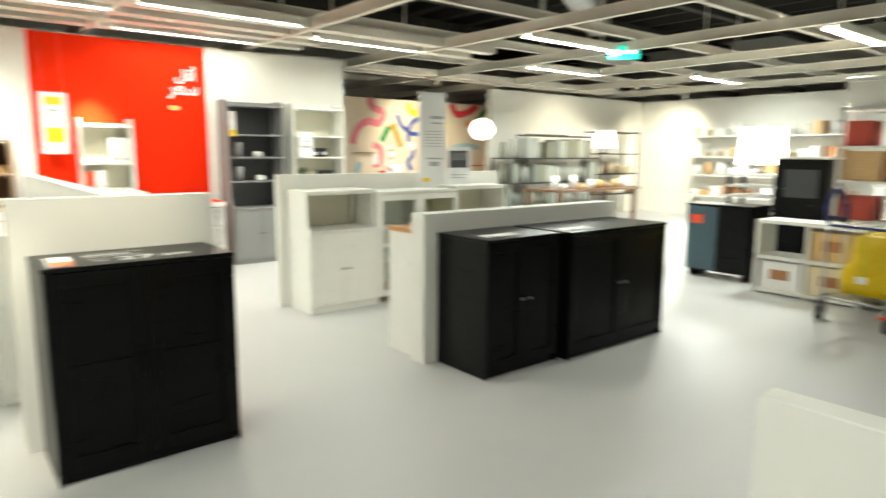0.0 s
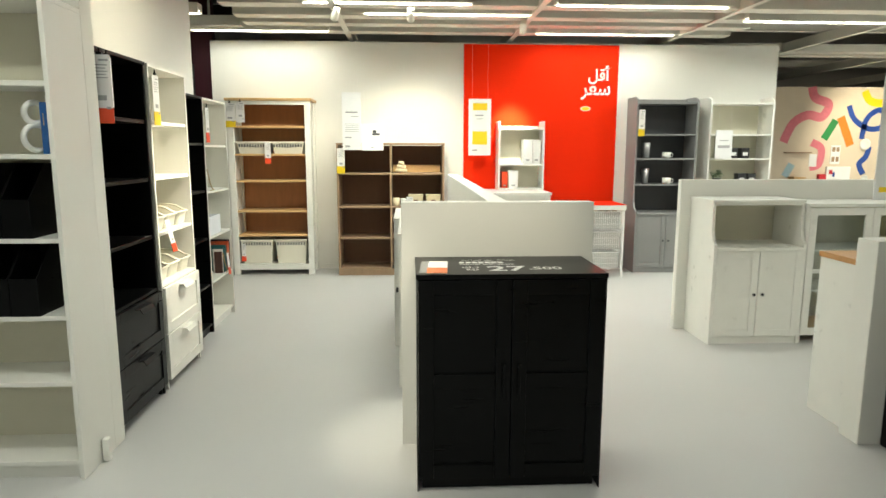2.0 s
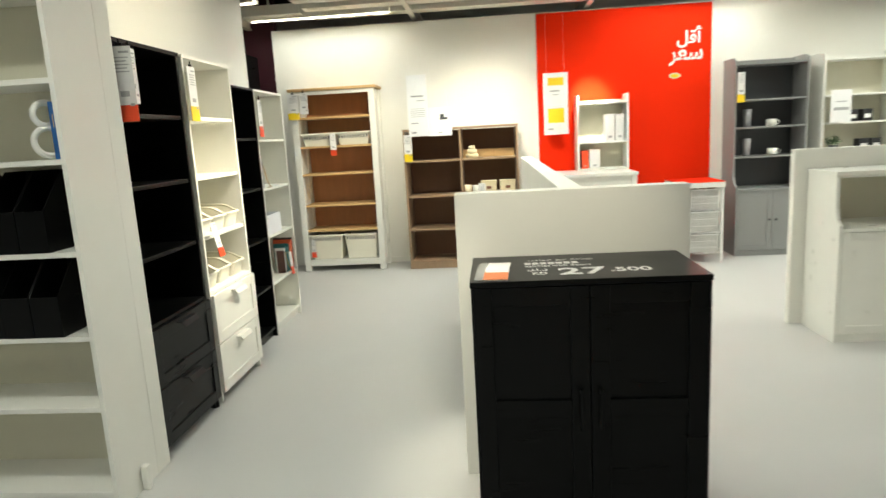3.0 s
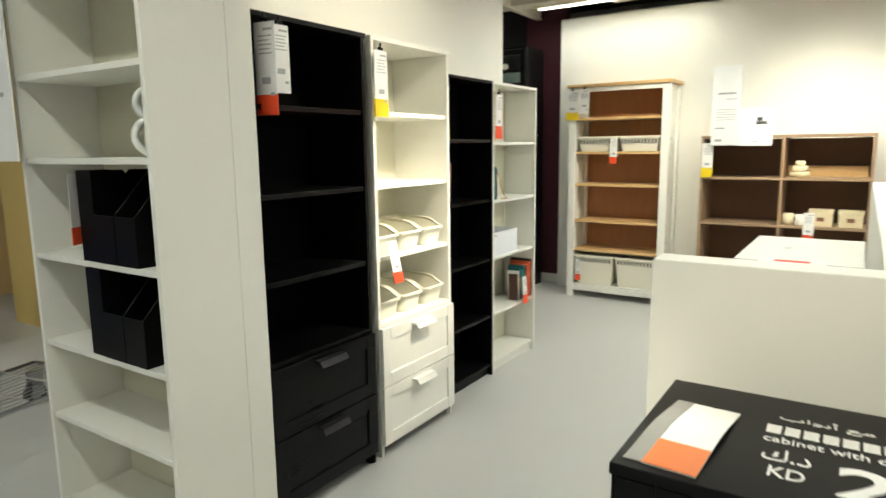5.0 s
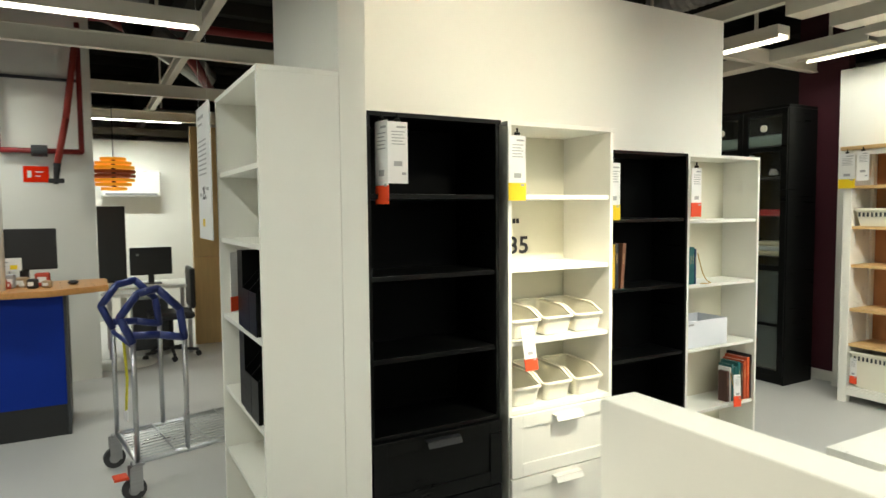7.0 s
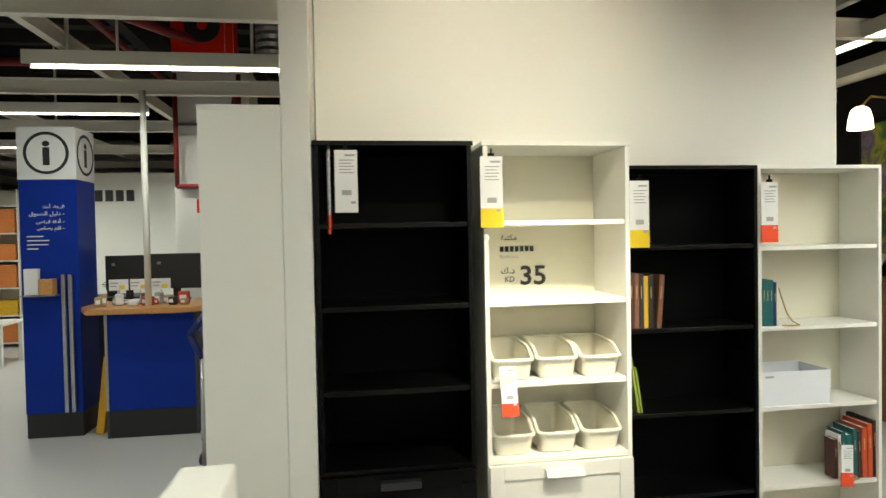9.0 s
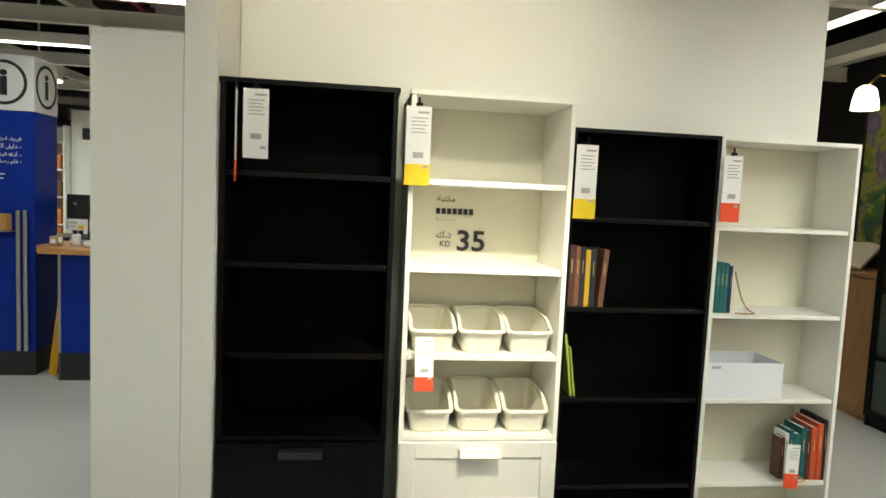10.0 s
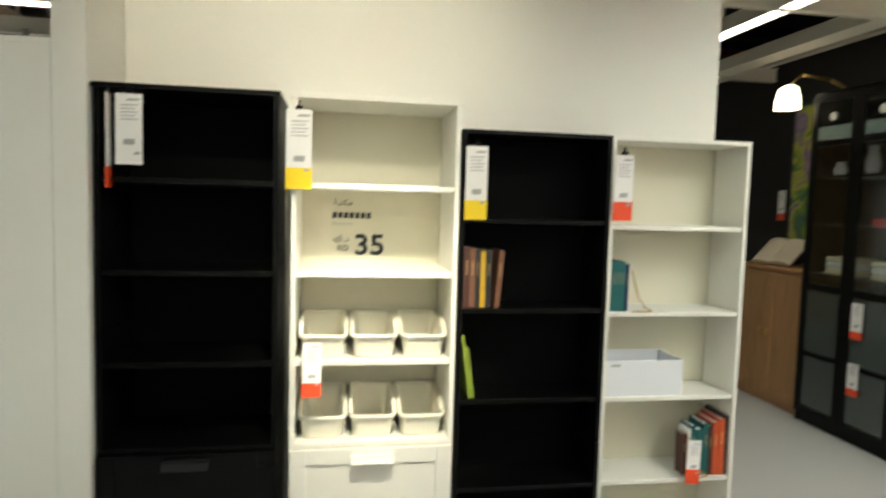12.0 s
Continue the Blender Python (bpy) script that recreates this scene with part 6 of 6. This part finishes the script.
e = thing("sideboard", pose(7.68, 5.96, 0, 0, 0, -90), "low black sideboard with a blue-grey door", "cabinet")
slab("body", e, BLACK, 0, 0.75, 0.02, 0.45, 0.08, 0.82)
slab("top", e, BLACK, -0.005, 0.755, 0, 0.45, 0.8205, 0.845)
slab("door", e, TEALG, 0.01, 0.37, 0.0, 0.019, 0.09, 0.815)
slab("door", e, BLACK, 0.38, 0.74, 0.0, 0.019, 0.09, 0.815)
slab("sale_card", e, ORANGE, 0.06, 0.2, -0.004, -0.001, 0.62, 0.72, 0)
for x in (0.03, 0.68):
    slab("leg", e, BLACK, x, x + 0.04, 0.05, 0.4, 0, 0.079)
e = thing("cube_shelf", pose(7.36, 5.0, 0, 0, 0, -90), "low white cube shelf with beige boxes", "shelf")
for z in (0.02, 0.36, 0.72):
    slab("board", e, LACQ, 0, 1.0, 0, 0.40, z, z + 0.035)
for x in (0, 0.48, 0.965):
    slab("upright", e, LACQ, x, x + 0.035, 0, 0.4, 0.0, 0.719)
for i, (x, z) in enumerate(((0.52, 0.3955), (0.52, 0.0555), (0.06, 0.0555))):
    b = thing("storage_box", pose(7.39, 5.0 - x, z, 0, 0, -90), "beige printed storage box in a cube shelf", "box", "boxes in the cube shelf")
    slab("body", b, (OAKP, CREAMY, PAPER)[i], 0, 0.38, 0, 0.3, 0, 0.28, 0.004)
    slab("label_plate", b, PINEB, 0.1, 0.28, -0.001, 0, 0.1, 0.2, 0)
t = shelf_rack(pose(8.1, 4.58, 0, 0, 0, -90), 2.2, 0.45, 1.9, (0.75, 1.15, 1.5, 1.88), 5, 9, LACQ, "tall white display shelf with dark boxes", [PLINTH, PLINTH, PLINTH, GOODS[2], PINE], (0.22, 0.3), (0.75, 1.15, 1.5))
for i in range(3):
    b = thing("lidded_box", pose(8.12, 4.56 - 0.72 * i, 1.8805, 0, 0, -90), "large white lidded box on a high shelf", "box", "lidded boxes")
    slab("body", b, LACQ, 0.01, 0.58, 0.01, 0.4, 0, 0.26, 0.01)
    slab("lid", b, LACQ, 0, 0.59, 0, 0.41, 0.255, 0.30, 0.01)
YBAG = cover("yellow_bag", (0.80, 0.55, 0.0))
t = cart(pose(6.72, 4.1, 0, 0, 0, -100), "chrome shopping cart carrying a yellow bag")
b = thing("shopping_bag", pose(6.78, 3.68, 0.24), "bright yellow woven shopping bag in a cart", "bag")
bm = bmesh.new()
bx(bm, 0, 0.6, -0.1, 0.3, 0.002, 0.5)
bmesh.ops.subdivide_edges(bm, edges=list(bm.edges), cuts=4, use_grid_fill=True)
for v in bm.verts:
    nn = noise.noise(v.co * 6) * 0.05
    v.co.x += nn
    v.co.y += noise.noise(v.co * 5 + Vector((3, 1, 2))) * 0.04
    if v.co.z > 0.3:
        v.co.y += (0.1 - v.co.y) * 0.35
    v.co.z = max(v.co.z, 0.002)
part("body", bm, YBAG, b, smooth=True)
# globe pendant by the mural
b = thing("pendant_lamp", pose(8.1, 10.0, 1.78), "glowing white globe pendant lamp", "pendant lamp")
bm = bmesh.new()
lathe(bm, [(0.001, -0.17), (0.12, -0.14), (0.19, -0.05), (0.2, 0.02), (0.16, 0.12), (0.06, 0.18), (0.001, 0.19)], 28)
part("shade", bm, mat("lit_paper", (1.0, 0.9, 0.72), 0.5, glow=3.0, bump=0), b, smooth=True)
bm = bmesh.new()
cyl(bm, (0, 0, 0.19), (0, 0, 2.53), 0.004, 6)
part("cord", bm, PLINTH, b)
# exit sign
b = thing("exit_sign", pose(7.9, 7.1, 2.60, 0, 0, -52), "small green lit exit sign hanging from the grid", "exit sign")
slab("case", b, mat("exit_green", (0.02, 0.60, 0.44), 0.4, glow=1.0, bump=0), -0.19, 0.19, -0.02, 0.02, 0, 0.17, 0.006)
bars("symbol", b, LIT, pose(0, -0.021, 0, 90, 0, 0), [(-0.14, -0.07, 0.05, 0.12), (-0.02, 0.13, 0.07, 0.10)])
bm = bmesh.new()
for x in (-0.15, 0.15):
    cyl(bm, (x, 0, 0.17), (x, 0, 0.22), 0.006, 6)
part("hanger", bm, BEAM, b)

# ---- services above the grid ----
def ribbed_duct(a, c, r, label="silver flexible air duct above the ceiling grid"):
    a, c = Vector(a), Vector(c)
    t = thing("air_duct", Matrix.Translation(a) @ (c - a).to_track_quat("Z", "Y").to_matrix().to_4x4(), label, "air duct", "air ducts", "structure")
    ln = (c - a).length
    n = int(ln / 0.035)
    bm = bmesh.new()
    lathe(bm, [(r * (1.0 if i % 2 else 0.93), ln * i / n) for i in range(n + 1)], 20)
    part("duct", bm, DUCT, t, smooth=False)


ribbed_duct((-4.1, 4.95, 3.15), (-4.1, 4.95, 4.11), 0.15)
ribbed_duct((-4.1, 5.0, 3.1), (-6.5, 5.9, 3.2), 0.14)
ribbed_duct((-3.9, 6.8, 3.4), (4.0, 7.6, 3.4), 0.2)
ribbed_duct((-2.2, 9.0, 3.3), (2.8, 9.3, 3.35), 0.13)
ribbed_duct((3.2, 5.0, 3.5), (9.5, 8.8, 3.5), 0.22)
ribbed_duct((-2.0, 1.0, 3.6), (6.0, 2.5, 3.6), 0.2)
for a, c, r in (((-16, 3.3, 3.6), (16, 3.3, 3.6), 0.035), ((-16, 7.2, 3.7), (16, 7.2, 3.7), 0.03), ((-5.7, -4, 3.55), (-5.7, 15, 3.55), 0.05), ((-2.9, 2.0, 3.9), (-5.6, 5.6, 3.2), 0.05), ((2.9, -4, 3.75), (2.9, 15, 3.75), 0.03), ((-7.5, 6.2, 3.1), (-4.6, 5.4, 3.1), 0.06)):
    t = thing("sprinkler_pipe", Matrix.Identity(4), "dark red sprinkler pipe above the grid", "pipe", "sprinkler pipes", "structure")
    bm = bmesh.new()
    cyl(bm, a, c, r, 10)
    part("pipe", bm, PIPERED, t, smooth=True)

# small cable cover at the foot of the tall bookcase
b = thing("cable_cover", pose(-0.343, 5.25, 0), "small white cable cover at the foot of the bookcase", "cable cover")
slab("cover", b, LACQ, 0, 0.03, 0, 0.035, 0, 0.11, 0.006)
